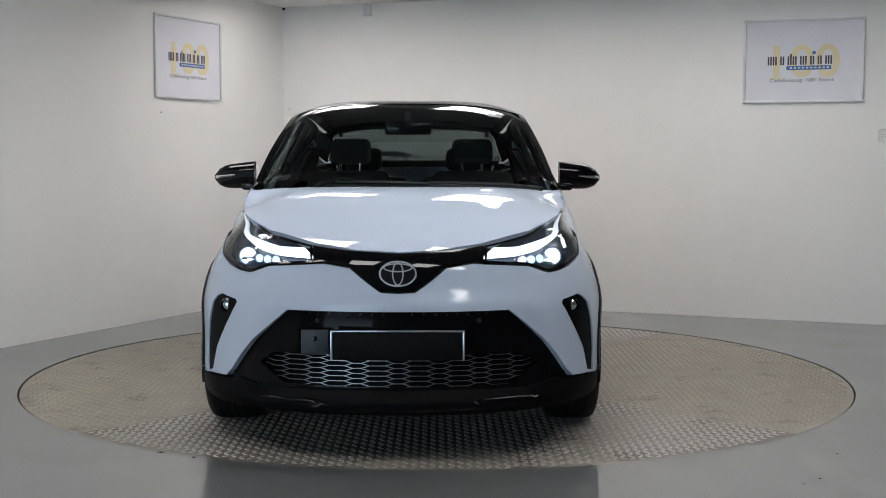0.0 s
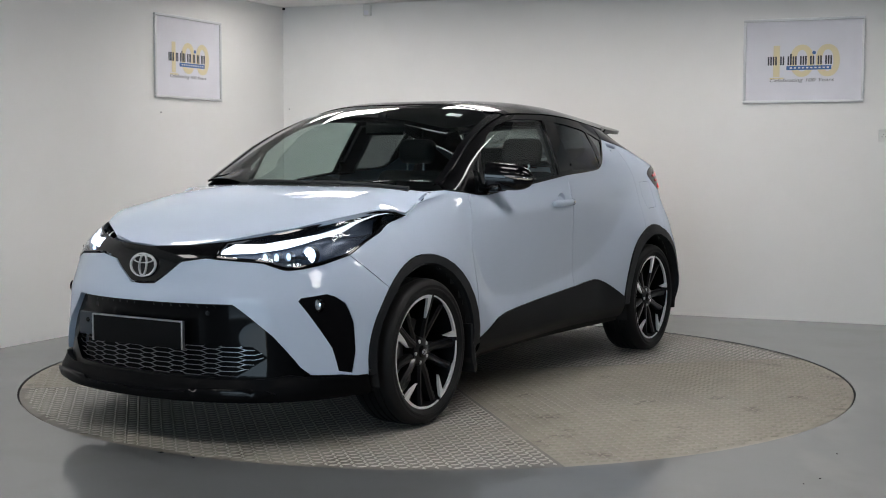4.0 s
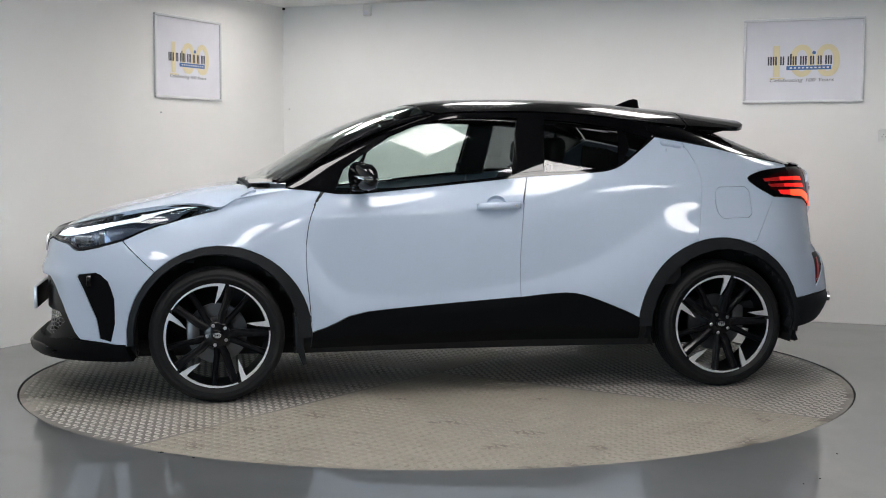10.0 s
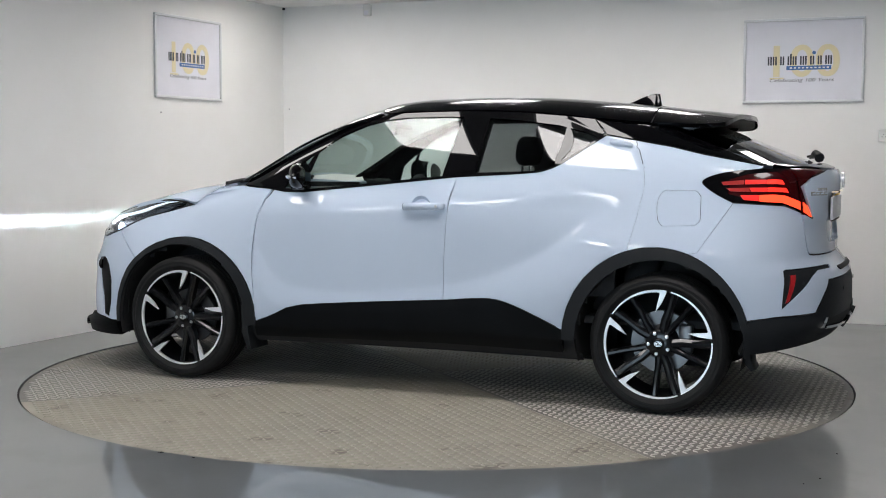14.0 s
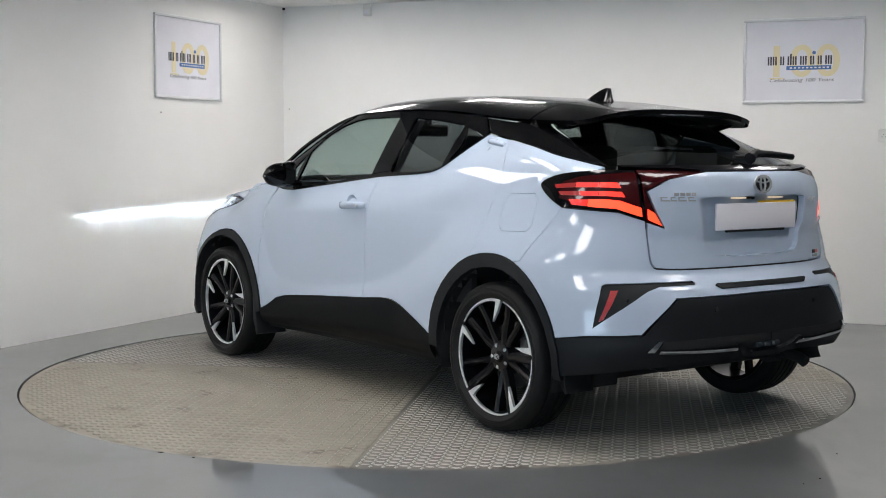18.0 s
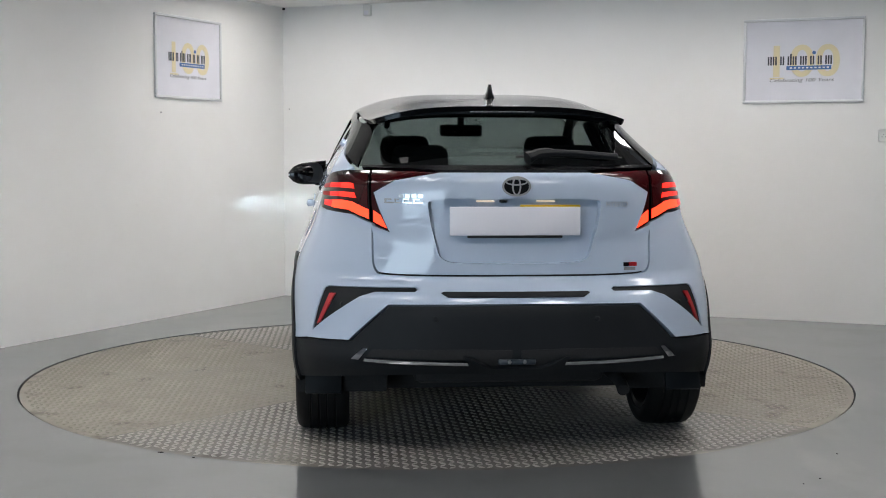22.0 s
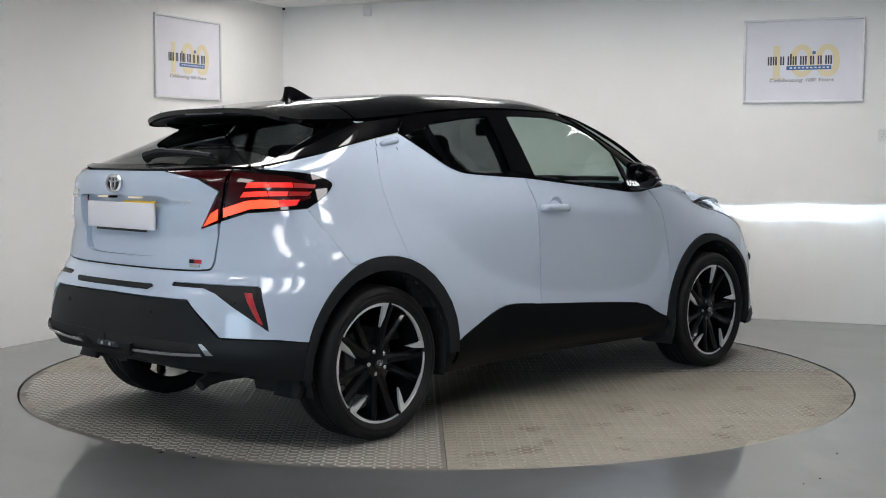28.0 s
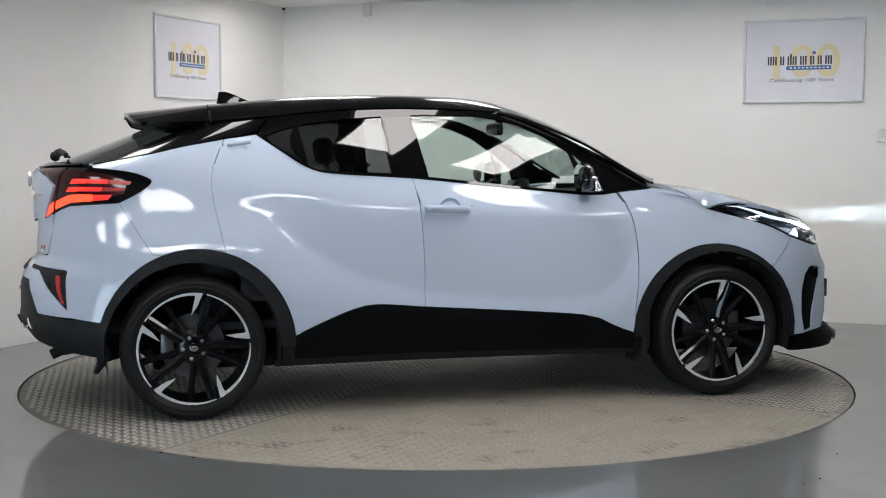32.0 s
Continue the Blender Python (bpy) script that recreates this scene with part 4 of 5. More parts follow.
v, f = inner_shell()
hang("inner_body", mesh_from("inner_body", v, f, UNDER), CAR, "dark inner body")
bm = bmesh.new()
box(bm, (-1.50, -.62, .20), (2.05, .62, .27), .02)
part("floor_pan", bm, UNDER, CAR, "dark underbody")




# ---- the car's details ----
def foot(q, z, out=0.0):
    """A point on the skin and the way out from it."""
    e = 1e-3
    p = Vector(skin(q, z).tolist())
    n = (Vector(skin(q + e, z).tolist()) - p).cross(Vector(skin(q, z + e).tolist()) - p).normalized()
    if n.dot(Vector((p.x * .4, p.y, 0))) < 0:
        n = -n
    return p + n * out, n


def both(make):
    """Makes a part for the left side, and its mirror image for the right."""
    for s in (1, -1):
        make(s)


def flipped(bm, s):
    if s < 0:
        bmesh.ops.scale(bm, vec=(1, -1, 1), verts=bm.verts)
        bmesh.ops.reverse_faces(bm, faces=bm.faces)
    return bm


def wheel(at):
    """A twin-spoke wheel; y points out of the car, angles run as seen from outside."""
    def polar(r, deg):
        return (-r * math.cos(radians(deg)), r * math.sin(radians(deg)))
    bm = bmesh.new()
    lathe(bm, [(.262, .098), (.257, .100), (.252, .094), (.250, .07), (.246, .02), (.244, -.10), (.262, -.105)], 90)
    w = part("wheel", bm, DARK_ALLOY, CAR, "black and machined alloy wheel", at)
    bm = bmesh.new()
    lathe(bm, [(.258, .096), (.268, .108), (.280, .1125), (.283, .1155), (.290, .1158), (.293, .1138), (.306, .115), (.320, .108), (.329, .096), (.3335, .080), (.3345, .058),
               (.329, .056), (.329, .050), (.335, .048), (.3355, .022), (.329, .020), (.329, .013), (.3355, .011), (.3355, -.011),
               (.329, -.013), (.329, -.020), (.3355, -.022), (.335, -.048), (.329, -.050), (.329, -.056), (.3345, -.058), (.3335, -.080),
               (.329, -.096), (.320, -.108), (.306, -.115), (.285, -.114), (.268, -.108), (.258, -.096)], 90)
    part("tyre", bm, RUBBER, w, "black road tyre", angle=30)
    bm = bmesh.new()
    lathe(bm, [(0.0, .072), (.05, .074), (.064, .068), (.070, .050), (.085, .0), (.085, -.04), (0, -.04)], 48)
    part("hub", bm, DARK_ALLOY, w)
    for k in range(5):
        tooth = 83 + 72 * k
        for off, wide, deep in ((-9, .021, .0), (-33, .016, -.006)):
            a = tooth + off
            bm = bmesh.new()
            rows = []
            for r, half, top, skew in ((.045, .020, .070, 6 if off < -20 else -4), (.11, wide * .95, .075, 2), (.18, wide * .85, .080, 0), (.251, wide, .088, 0)):
                c = polar(r, a + skew)
                tang = (-math.sin(radians(a)) * -1, math.cos(radians(a)))
                rows.append([bm.verts.new((c[0] + tang[0] * d, y, c[1] + tang[1] * d)) for d, y in
                             ((-half, top + deep - .045), (-half, top + deep - .010), (-half * .35, top + deep), (half * .35, top + deep), (half, top + deep - .010), (half, top + deep - .045))])
            for p, q in zip(rows, rows[1:]):
                for i in range(6):
                    bm.faces.new((p[i], p[(i + 1) % 6], q[(i + 1) % 6], q[i]))
            bm.faces.new(rows[0]), bm.faces.new(rows[-1])
            part("spoke", bm, DARK_ALLOY, w, angle=20)
        # the machined rim segment with its pointed tooth
        outer = [polar(.2605, tooth - 2.5 + i * 4) for i in range(18)]
        inner = [polar(.2605 - .006 - .008 * (1 - i / 17), tooth - 2.5 + i * 4) for i in range(17, 1, -1)]
        bm = bmesh.new()
        prism(bm, outer + inner + [polar(.237, tooth + 5.2), polar(.195, tooth + 7.8), polar(.156, tooth + 11.0), polar(.200, tooth + 1.9)], .088, .1015)
        part("machined_segment", bm, ALLOY, w, "bright machined alloy segment", smooth=False)
        c = polar(.050, tooth + 30)
        bm = bmesh.new()
        lathe(bm, [(0, .076), (.006, .076), (.0095, .073), (.0105, .064), (.0105, .05)], 12, m=Matrix.Translation((c[0], 0, c[1])))
        part("wheel_nut", bm, SATIN, w)
    bm = bmesh.new()
    lathe(bm, [(0, .086), (.020, .085), (.027, .081), (.029, .068)], 32)
    cap = part("centre_cap", bm, BLACK, w, "black cap with a silver oval")
    bm = bmesh.new()
    for rx, rz, t in ((.019, .013, .0025), (.007, .012, .002), (.015, .006, .002)):
        oval(bm, rx, rz, t, .0865, .0885)
    part("emblem", bm, BADGE, cap, smooth=False)
    bm = bmesh.new()
    lathe(bm, [(.05, -.005), (.150, -.005), (.150, -.028), (.05, -.028)], 60)
    part("brake_disc", bm, STEEL, w, "grey steel brake disc")
    return w


def oval(bm, rx, rz, t, lo, hi, axis="y", m=None, n=36, dz=0.0):
    """A flat oval ring."""
    for i in range(n):
        a, b = 2 * math.pi * i / n, 2 * math.pi * (i + 1) / n
        q = [(rx * math.cos(a), dz + rz * math.sin(a)), (rx * math.cos(b), dz + rz * math.sin(b)),
             ((rx - t) * math.cos(b), dz + (rz - t) * math.sin(b)), ((rx - t) * math.cos(a), dz + (rz - t) * math.sin(a))]
        prism(bm, q, lo, hi, axis, m)


first_wheel = wheel(pose(FRONT_AXLE, .770, HUB))
for x, s in ((FRONT_AXLE, -1), (REAR_AXLE, 1), (REAR_AXLE, -1)):
    copy_thing(first_wheel, pose(x, s * (.770 if x > 0 else .772), HUB, 0, 0, 0 if s > 0 else 180))

for x in (FRONT_AXLE, REAR_AXLE):
    for s in (1, -1):
        bm = bmesh.new()
        lathe(bm, [(.40, .875), (.405, .5), (.10, .48)], 48)
        for v in [v for v in bm.verts if v.co.z < -.12]:
            bm.verts.remove(v)
        bmesh.ops.translate(bm, vec=(x, 0, HUB), verts=bm.verts)
        part("wheel_arch_liner", flipped(bm, s), UNDER, CAR, "dark wheel housing")
        bm = bmesh.new()
        box(bm, (x + (.085 if x > 0 else -.15), .745, HUB - .05), (x + (.15 if x > 0 else -.085), .80, HUB + .09), .012)
        part("brake_caliper", flipped(bm, s), STEEL, CAR, "grey brake caliper")
        # mud flap behind the wheel
        bm = bmesh.new()
        zlo, back = (.185, .39) if x > 0 else (.235, .40)
        outline = [(-.010, .42), (.03, .42), (.035, .27), (.050, zlo), (.03, zlo - .006), (-.005, .27)]
        prism(bm, [(x - back - a, b) for a, b in outline], .69, .880 if x > 0 else .840, "y", bevel=.004)
        part("mud_flap", flipped(bm, s), PLASTIC, CAR, "black mud flap")
for x, r in ((FRONT_AXLE, .03), (REAR_AXLE, .045)):
    bm = bmesh.new()
    tube(bm, [(x, -.6, HUB), (x, .6, HUB)], r)
    part("axle", bm, UNDER, CAR)

# headlamps
STRIP = (sides((1.835, .894), (1.906, .880)) + noses((.491, .857), (.387, .857), (.333, .816), (.486, .827), (.571, .844)) + sides((1.904, .863), (1.818, .888)))
STRIP_END = sides((1.38, .966), (1.50, .966), (1.60, .945), (1.711, .918), (1.834, .894), (1.817, .888), (1.70, .910), (1.59, .938), (1.50, .960))
BEAM_STEPS = [(lo, hi, glowing("dipped_beam", BEAM_COLOUR, glow)) for lo, hi, glow in ((-.00105, -.00055, 0.55e6), (-.00055, .0001, 0.45e6), (.0001, .0024, 0.17e6), (.0024, .0062, 0.06e6))]
BEAM_CENTRE = glowing("dipped_beam_centre", BEAM_COLOUR, 2.6e6)
for s in (1, -1):
    m = s < 0
    lamp_body = panel("headlamp", skin, HEADLAMP, LAMP_INNER, CAR, "lit headlamp with a white daytime strip", out=-.05, gap=0.0, lip=0, mirror=m)
    # an added slit box under the round projectors, which throws their level beam
    p = Vector((skin(*on_nose(.655, .792)).tolist()[0] - .004, .635, .792))
    for lo, hi, mat in BEAM_STEPS:
        bm = bmesh.new()
        box(bm, (p.x - .022, .625, p.z + lo), (p.x - .0215, .645, p.z + hi))
        part("beam_element", flipped(bm, s), mat, lamp_body, "added emitter for the dipped beam", smooth=False)
    bm = bmesh.new()
    box(bm, (p.x - .0213, .632, p.z - .0008), (p.x - .0210, .638, p.z + .0006))
    part("beam_element", flipped(bm, s), BEAM_CENTRE, lamp_body, "added emitter for the dipped beam's bright centre", smooth=False)
    bm = bmesh.new()
    x0, x1, z0, z1, h = p.x - .024, p.x, p.z - .0015, p.z + .0068, .00025
    for lo, hi in (((x0, .609, z1), (x1, .661, z1 + .001)), ((x0, .609, z0 - .001), (x1, .661, z0)), ((x0, .608, z0), (x1, .609, z1)), ((x0, .661, z0), (x1, .662, z1)),
                   ((x0 - .001, .609, z0), (x0, .661, z1)), ((x1 - .0004, .609, p.z + h), (x1, .661, z1)), ((x1 - .0004, .609, z0), (x1, .661, p.z - h)),
                   ((x1 - .0004, .609, p.z - h), (x1, .619, p.z + h)), ((x1 - .0004, .651, p.z - h), (x1, .661, p.z + h))):
        box(bm, lo, hi)
    part("beam_slit_box", flipped(bm, s), UNDER, lamp_body, "added dark slit box that shapes the beam", smooth=False)
    panel("lens", skin, HEADLAMP, LENS, lamp_body, "clear lens", lip=.0, mirror=m)
    panel("lamp_rim", skin, HEADLAMP, BLACK, lamp_body, "gloss black rim", holes=[shrunk(HEADLAMP, .011)], out=.001, lip=.04, step=.04, mirror=m)
    panel("daytime_strip", skin, list(STRIP), WHITE_GLOW, lamp_body, "lit white strip", out=-.008, step=.02, lip=.01, gap=0.0, mirror=m)
    panel("strip_end", skin, STRIP_END, SIDE_GLOW, lamp_body, "lit strip's end, dimmed to imitate its forward aim", out=-.008, step=.02, lip=.01, gap=0.0, mirror=m)
    for y, z, r in ((.668, .832, .033), (.607, .826, .0165), (.568, .823, .0165), (.529, .820, .0165)):
        p, n = foot(*on_nose(y, z), -.045)
        bm = bmesh.new()
        at = Matrix.Translation((p.x, p.y, p.z))
        lathe(bm, [(r * 1.2, -.01), (r * 1.2, .016), (r * 1.1, .018), (r * 1.02, .014), (r * 1.02, -.01)], 20, "x", at)
        part("bezel", flipped(bm, s), STEEL, lamp_body, "steel bezel")
        bm = bmesh.new()
        lathe(bm, [(0, .013), (r * .6, .012), (r, .007), (r, -.008)], 20, "x", at)
        part("projector", flipped(bm, s), BEAM_GLOW if r > .02 else SMALL_GLOW, lamp_body, "lit projector lens")

# grille, plate, fog lamps
def nose_bar(bm, a, b, radius, out):
    tube(bm, [foot(*on_nose(abs(p[0]), p[1]), out)[0] * 1.0 if p[0] >= 0 else mirrored(foot(*on_nose(abs(p[0]), p[1]), out)[0]) for p in (a, b)], radius, 4)


def mirrored(p):
    return Vector((p.x, -p.y, p.z))


bm = bmesh.new()
HEX_W, HEX_H = .085, .0192
for i in range(-7, 8):
    for j in range(8):
        y, z = i * HEX_W, .300 + j * HEX_H + (HEX_H / 2 if i % 2 else 0)
        room = .585 - (abs(z - .387) * (1.46 if z < .387 else 1.42))
        flat_half = .032 if i % 2 else .017
        if abs(y) > room + .01 or z > .432:
            continue
        l, r = max(y - flat_half, -room), min(y + flat_half, room)
        step = HEX_W - flat_half - (.017 if i % 2 else .032)
        nose_bar(bm, (l, z), (r, z), .0018, -.040)
        if r + step < room + .01:
            nose_bar(bm, (r, z), (r + step, z + HEX_H / 2), .0018, -.040)
        if l - step > -room - .01:
            nose_bar(bm, (l, z), (l - step, z + HEX_H / 2), .0018, -.040)
part("mesh_grille", bm, MESH, CAR, "grey honeycomb grille", smooth=False)
panel("upper_slot", skin, noses((0, .600), (.40, .600), (.37, .584), (0, .584)), UNDER, CAR, "dark upper air slot", out=-.022, middle=0.0, lip=.02)
bm = bmesh.new()
box(bm, (2.252, -.262, .418), (2.262, .262, .533), .003)
plate = part("number_plate", bm, PLATE_GREY, CAR, "blank dark grey number plate with silver edge")
bm = bmesh.new()
for lo, hi in (((-.265, .531), (.265, .537)), ((-.266, .418), (-.257, .535)), ((.257, .418), (.266, .535))):
    box(bm, (2.25, lo[0], lo[1]), (2.266, hi[0], hi[1]), .002)
part("plate_edge", bm, SATIN, plate, "silver edge")
bm = bmesh.new()
box(bm, (2.215, -.385, .435), (2.228, -.275, .535), .004)
bracket = part("towing_cover", bm, COVER_GREY, CAR, "grey square cover")
bm = bmesh.new()
lathe(bm, [(0, .006), (.010, .005), (.012, 0)], 14, "x", Matrix.Translation((2.226, -.33, .50)))
part("sensor", bm, BLACK, bracket)
for s in (1, -1):
    p, n = foot(*on_nose(.728, .602), -.010)
    bm = bmesh.new()
    lathe(bm, [(.032, -.01), (.032, .008), (.028, .011), (.026, .006)], 24, "x", Matrix.Translation(p))
    fog = part("fog_lamp", flipped(bm, s), BLACK, CAR, "round clear fog lamp")
    bm = bmesh.new()
    lathe(bm, [(0, .009), (.014, .007), (.027, .001)], 20, "x", Matrix.Translation(p))
    part("fog_lens", flipped(bm, s), CHROME, fog, "bright lens")
    for y, z in ((.33, .565),):
        p, n = foot(*on_nose(y, z), -.026)
        bm = bmesh.new()
        lathe(bm, [(0, .008), (.009, .007), (.011, 0)], 14, "x", Matrix.Translation(p))
        part("parking_sensor", flipped(bm, s), PLASTIC, CAR)
loop = noses((0, .222), (.58, .226), (.635, .245), (.60, .258), (0, .246))
panel("lip_blade", skin, loop, GLOSS_MOULDING, CAR, "gloss black splitter blade", middle=0.0, out=.018, lip=.03, step=.03)
bm = bmesh.new()
m = Matrix.Translation((2.213, 0, .757)) @ pose(0, 0, 0, 0, -8, 0)
for rx, rz, t, dz in ((.075, .052, .0065, 0), (.023, .047, .005, 0), (.058, .018, .005, .024)):
    oval(bm, rx, rz, t, 0.0, .009, "x", m, dz=dz)
part("emblem", bm, BADGE, CAR, "chrome oval emblem", smooth=False)
bm = bmesh.new()
lathe(bm, [(0, .001), (.068, .001)], 36, "x", m @ Matrix.Diagonal((1, 1, .69, 1)))
part("emblem_back", bm, DARK_ALLOY, CAR, "black oval emblem backing")

# cowl and wipers
loop = [(0, 1.215), (.35, 1.19), (.60, 1.12), (.74, 1.09), (.745, 1.0), (.70, .985), (.60, 1.06), (.35, 1.155), (0, 1.18)]
panel("cowl", lambda b, a: np.stack(np.broadcast_arrays(a, b, 1.062 - .02 * np.abs(b) ** 2 + 0 * a), -1), loop, PLASTIC, CAR, "black cowl", middle=0.0, lip=.03)
for pts in ([(1.20, .30, 1.075), (1.17, .0, 1.095), (1.13, -.33, 1.093)], [(1.15, .66, 1.07), (1.17, .40, 1.090), (1.19, .12, 1.094)]):
    bm = bmesh.new()
    tube(bm, smoothed(pts, 2), .010, 8)
    w = part("wiper", bm, PLASTIC, CAR, "black windscreen wiper")
    bm = bmesh.new()
    tube(bm, [(a + .005, b, c - .012) for a, b, c in smoothed(pts, 2)], .006, 6)
    part("blade", bm, SEAL, w)

# mirrors
for s in (1, -1):
    bm = bmesh.new()
    rows = []
    for t in range(9):
        u = t / 8
        y = .79 + .22 * u
        hz = .071 * (1 - .15 * u) * math.sqrt(max(0.03, 1 - max(0, (u - .55) / .46) ** 2))
        hx = .055 * math.sqrt(max(0.05, 1 - max(0, (u - .35) / .66) ** 2))
        cz, cx = 1.124 - .014 * u, .605 - .060 * u
        ringv = []
        for k in range(20):
            a = 2 * math.pi * k / 20
            c, d = math.cos(a), math.sin(a)
            x = cx + (hx * abs(c) ** .8 * (1 if c > 0 else -.62) * (1 if c > 0 else 1))
            ringv.append(bm.verts.new((x, y, cz + hz * abs(d) ** .8 * (1 if d > 0 else -1))))
        rows.append(ringv)
    for a, b in zip(rows, rows[1:]):
        for k in range(20):
            bm.faces.new((a[k], a[(k + 1) % 20], b[(k + 1) % 20], b[k]))
    bm.faces.new(rows[0]), bm.faces.new(rows[-1])
    mir = part("door_mirror", flipped(bm, s), BLACK, CAR, "gloss black door mirror")
    bm = bmesh.new()
    box(bm, (.575, .745, 1.045), (.65, .86, 1.085), .014, m=None)
    part("mirror_foot", flipped(bm, s), BLACK, mir)
    bm = bmesh.new()
    prism(bm, smoothed([(.80, 1.066), (.81, 1.184), (.93, 1.180), (.978, 1.14), (.967, 1.085), (.87, 1.062)], 2, True), .551, .556, "x")
    part("mirror_glass", flipped(bm, s), MIRROR, mir, "mirror glass", smooth=False)
    bm = bmesh.new()
    tube(bm, [(.640, .89, 1.122), (.616, .95, 1.116), (.582, .99, 1.112), (.535, 1.008, 1.110)], [.004, .009, .011, .006], 8)
    part("turn_indicator", flipped(bm, s), CHROME, mir, "clear side indicator")

# door handles
for s, door in zip((1, -1), front_doors):
    y0 = float(side_width(-.11, .97))
    bm = bmesh.new()
    lathe(bm, [(0, -.014), (.036, -.011), (.054, .0015)], 28, "y", Matrix.Translation((-.095, y0, .968)))
    part("handle_cup", flipped(bm, s), PAINT, door)
    bm = bmesh.new()
    rows = [(.005, .004, .014), (-.01, .020, .018), (-.05, .030, .019), (-.16, .031, .019), (-.205, .026, .018), (-.222, .008, .014)]
    secs = []
    for x, o, h in rows:
        yb = float(side_width(x, .968))
        secs.append([bm.verts.new((x, yb + o + d * .010, .968 + .006 * (x + .1) / .1 * -.4 + e * h)) for d, e in
                     ((-1, -.7), (-1, .7), (0, 1), (.75, .6), (.9, 0), (.75, -.6), (0, -1))])
    for a, b in zip(secs, secs[1:]):
        for k in range(7):
            bm.faces.new((a[k], a[(k + 1) % 7], b[(k + 1) % 7], b[k]))
    bm.faces.new(secs[0]), bm.faces.new(secs[-1])
    h = part("door_handle", flipped(bm, s), PAINT, door, "body-coloured door handle", angle=50)
    bm = bmesh.new()
    lathe(bm, [(0, .0015), (.007, .001), (.0075, -.004)], 14, "y", Matrix.Translation((-.19, float(side_width(-.19, .968)) + .040, .970)))
    part("key_cover", flipped(bm, s), SATIN, h)
for s, door in zip((1, -1), rear_doors):
    bm, secs = bmesh.new(), []
    for u, h in ((0, .55), (.06, .9), (.3, 1), (.6, 1), (.9, .95), (1, .6)):
        x, z = -1.030 - .115 * u, 1.292 - .018 * u
        secs.append([bm.verts.new(foot(*on_side(x, z + dz * h), out * h)[0]) for dz, out in ((-.011, -.004), (-.011, .012), (-.007, .018), (.006, .019), (.010, .014), (.010, -.004))])
    for a, b in zip(secs, secs[1:]):
        for k in range(6):
            bm.faces.new((a[k], a[(k + 1) % 6], b[(k + 1) % 6], b[k]))
    bm.faces.new(secs[0]), bm.faces.new(secs[-1])
    part("door_handle", flipped(bm, s), PAINT, door, "body-coloured handle set in the pillar", angle=50)
pair("belt_seal", skin, sides(*[(x, z + .007) for x, z in BELT_F], *[(x, z + .007) for x, z in BELT_R[1:]], *[(x, z - .003) for x, z in BELT_R[::-1]], *[(x, z - .003) for x, z in BELT_F[::-1][1:]]),
     MATT_BLACK, CAR, "black rubber belt seal", out=.003, gap=0.0, step=.04, lip=.01)

# tail lamps: dark lens, lit bars
def lamp_bar(name, pts, mat, parent, m, out=.008):
    panel(name, skin, pts, mat, parent, "lit red lamp element" if mat is not RED_DIM else "dim red lamp element", out=out, step=.02, lip=.006, gap=.0015, mirror=m)


for s in (1, -1):
    m = s < 0
    body = panel("tail_lamp", skin, LAMP, BLACK, CAR, "lit red tail lamp in a dark lens", out=.003, lip=.03, mirror=m)
    inner = panel("gate_lamp", skin, GATE_LAMP, RED_DARK, CAR, "lit red tailgate lamp in a dark lens", out=.003, lip=.03, mirror=m)
    panel("red_lens", skin, sides((-1.62, 1.115), (-1.70, 1.140), (-1.80, 1.150)) + tails((.60, 1.155), (.575, 1.155), (.575, .97), (.64, 1.0)) + sides((-1.75, 1.012), (-1.62, 1.045)),
          RED_DARK, body, "dark red lens", out=.005, lip=0, mirror=m)
    lamp_bar("lit_bar", sides((-1.785, 1.114), (-1.82, 1.115)) + tails((.635, 1.113), (.63, 1.090)) + sides((-1.82, 1.092), (-1.785, 1.092)), RED_GLOW, body, m)
    lamp_bar("half_lit_bar", sides((-1.69, 1.113), (-1.784, 1.114), (-1.784, 1.092), (-1.69, 1.090)), RED_MID, body, m)
    lamp_bar("dim_bar", sides((-1.585, 1.103), (-1.688, 1.112), (-1.688, 1.090), (-1.595, 1.086)), RED_DIM, body, m)
    lamp_bar("lit_bar", sides((-1.79, 1.078), (-1.82, 1.078)) + tails((.63, 1.076), (.622, 1.052)) + sides((-1.82, 1.056), (-1.79, 1.056)), RED_GLOW, body, m)
    lamp_bar("half_lit_bar", sides((-1.71, 1.077), (-1.789, 1.078), (-1.789, 1.056), (-1.72, 1.056)), RED_MID, body, m)
    lamp_bar("dim_bar", sides((-1.61, 1.074), (-1.708, 1.077), (-1.718, 1.056), (-1.63, 1.057)), RED_DIM, body, m)
    lamp_bar("lit_wedge", sides((-1.755, 1.043), (-1.82, 1.045)) + tails((.64, 1.040), (.574, 1.010), (.574, .970), (.655, 1.004)) + sides((-1.77, 1.010), (-1.755, 1.013)), RED_HOT, body, m)
    lamp_bar("half_lit_wedge", sides((-1.67, 1.043), (-1.754, 1.043), (-1.754, 1.013), (-1.69, 1.018)), RED_MID, body, m)
    lamp_bar("lit_wedge", tails((.556, 1.008), (.528, .988), (.503, .934), (.556, .960)), RED_HOT, inner, m)

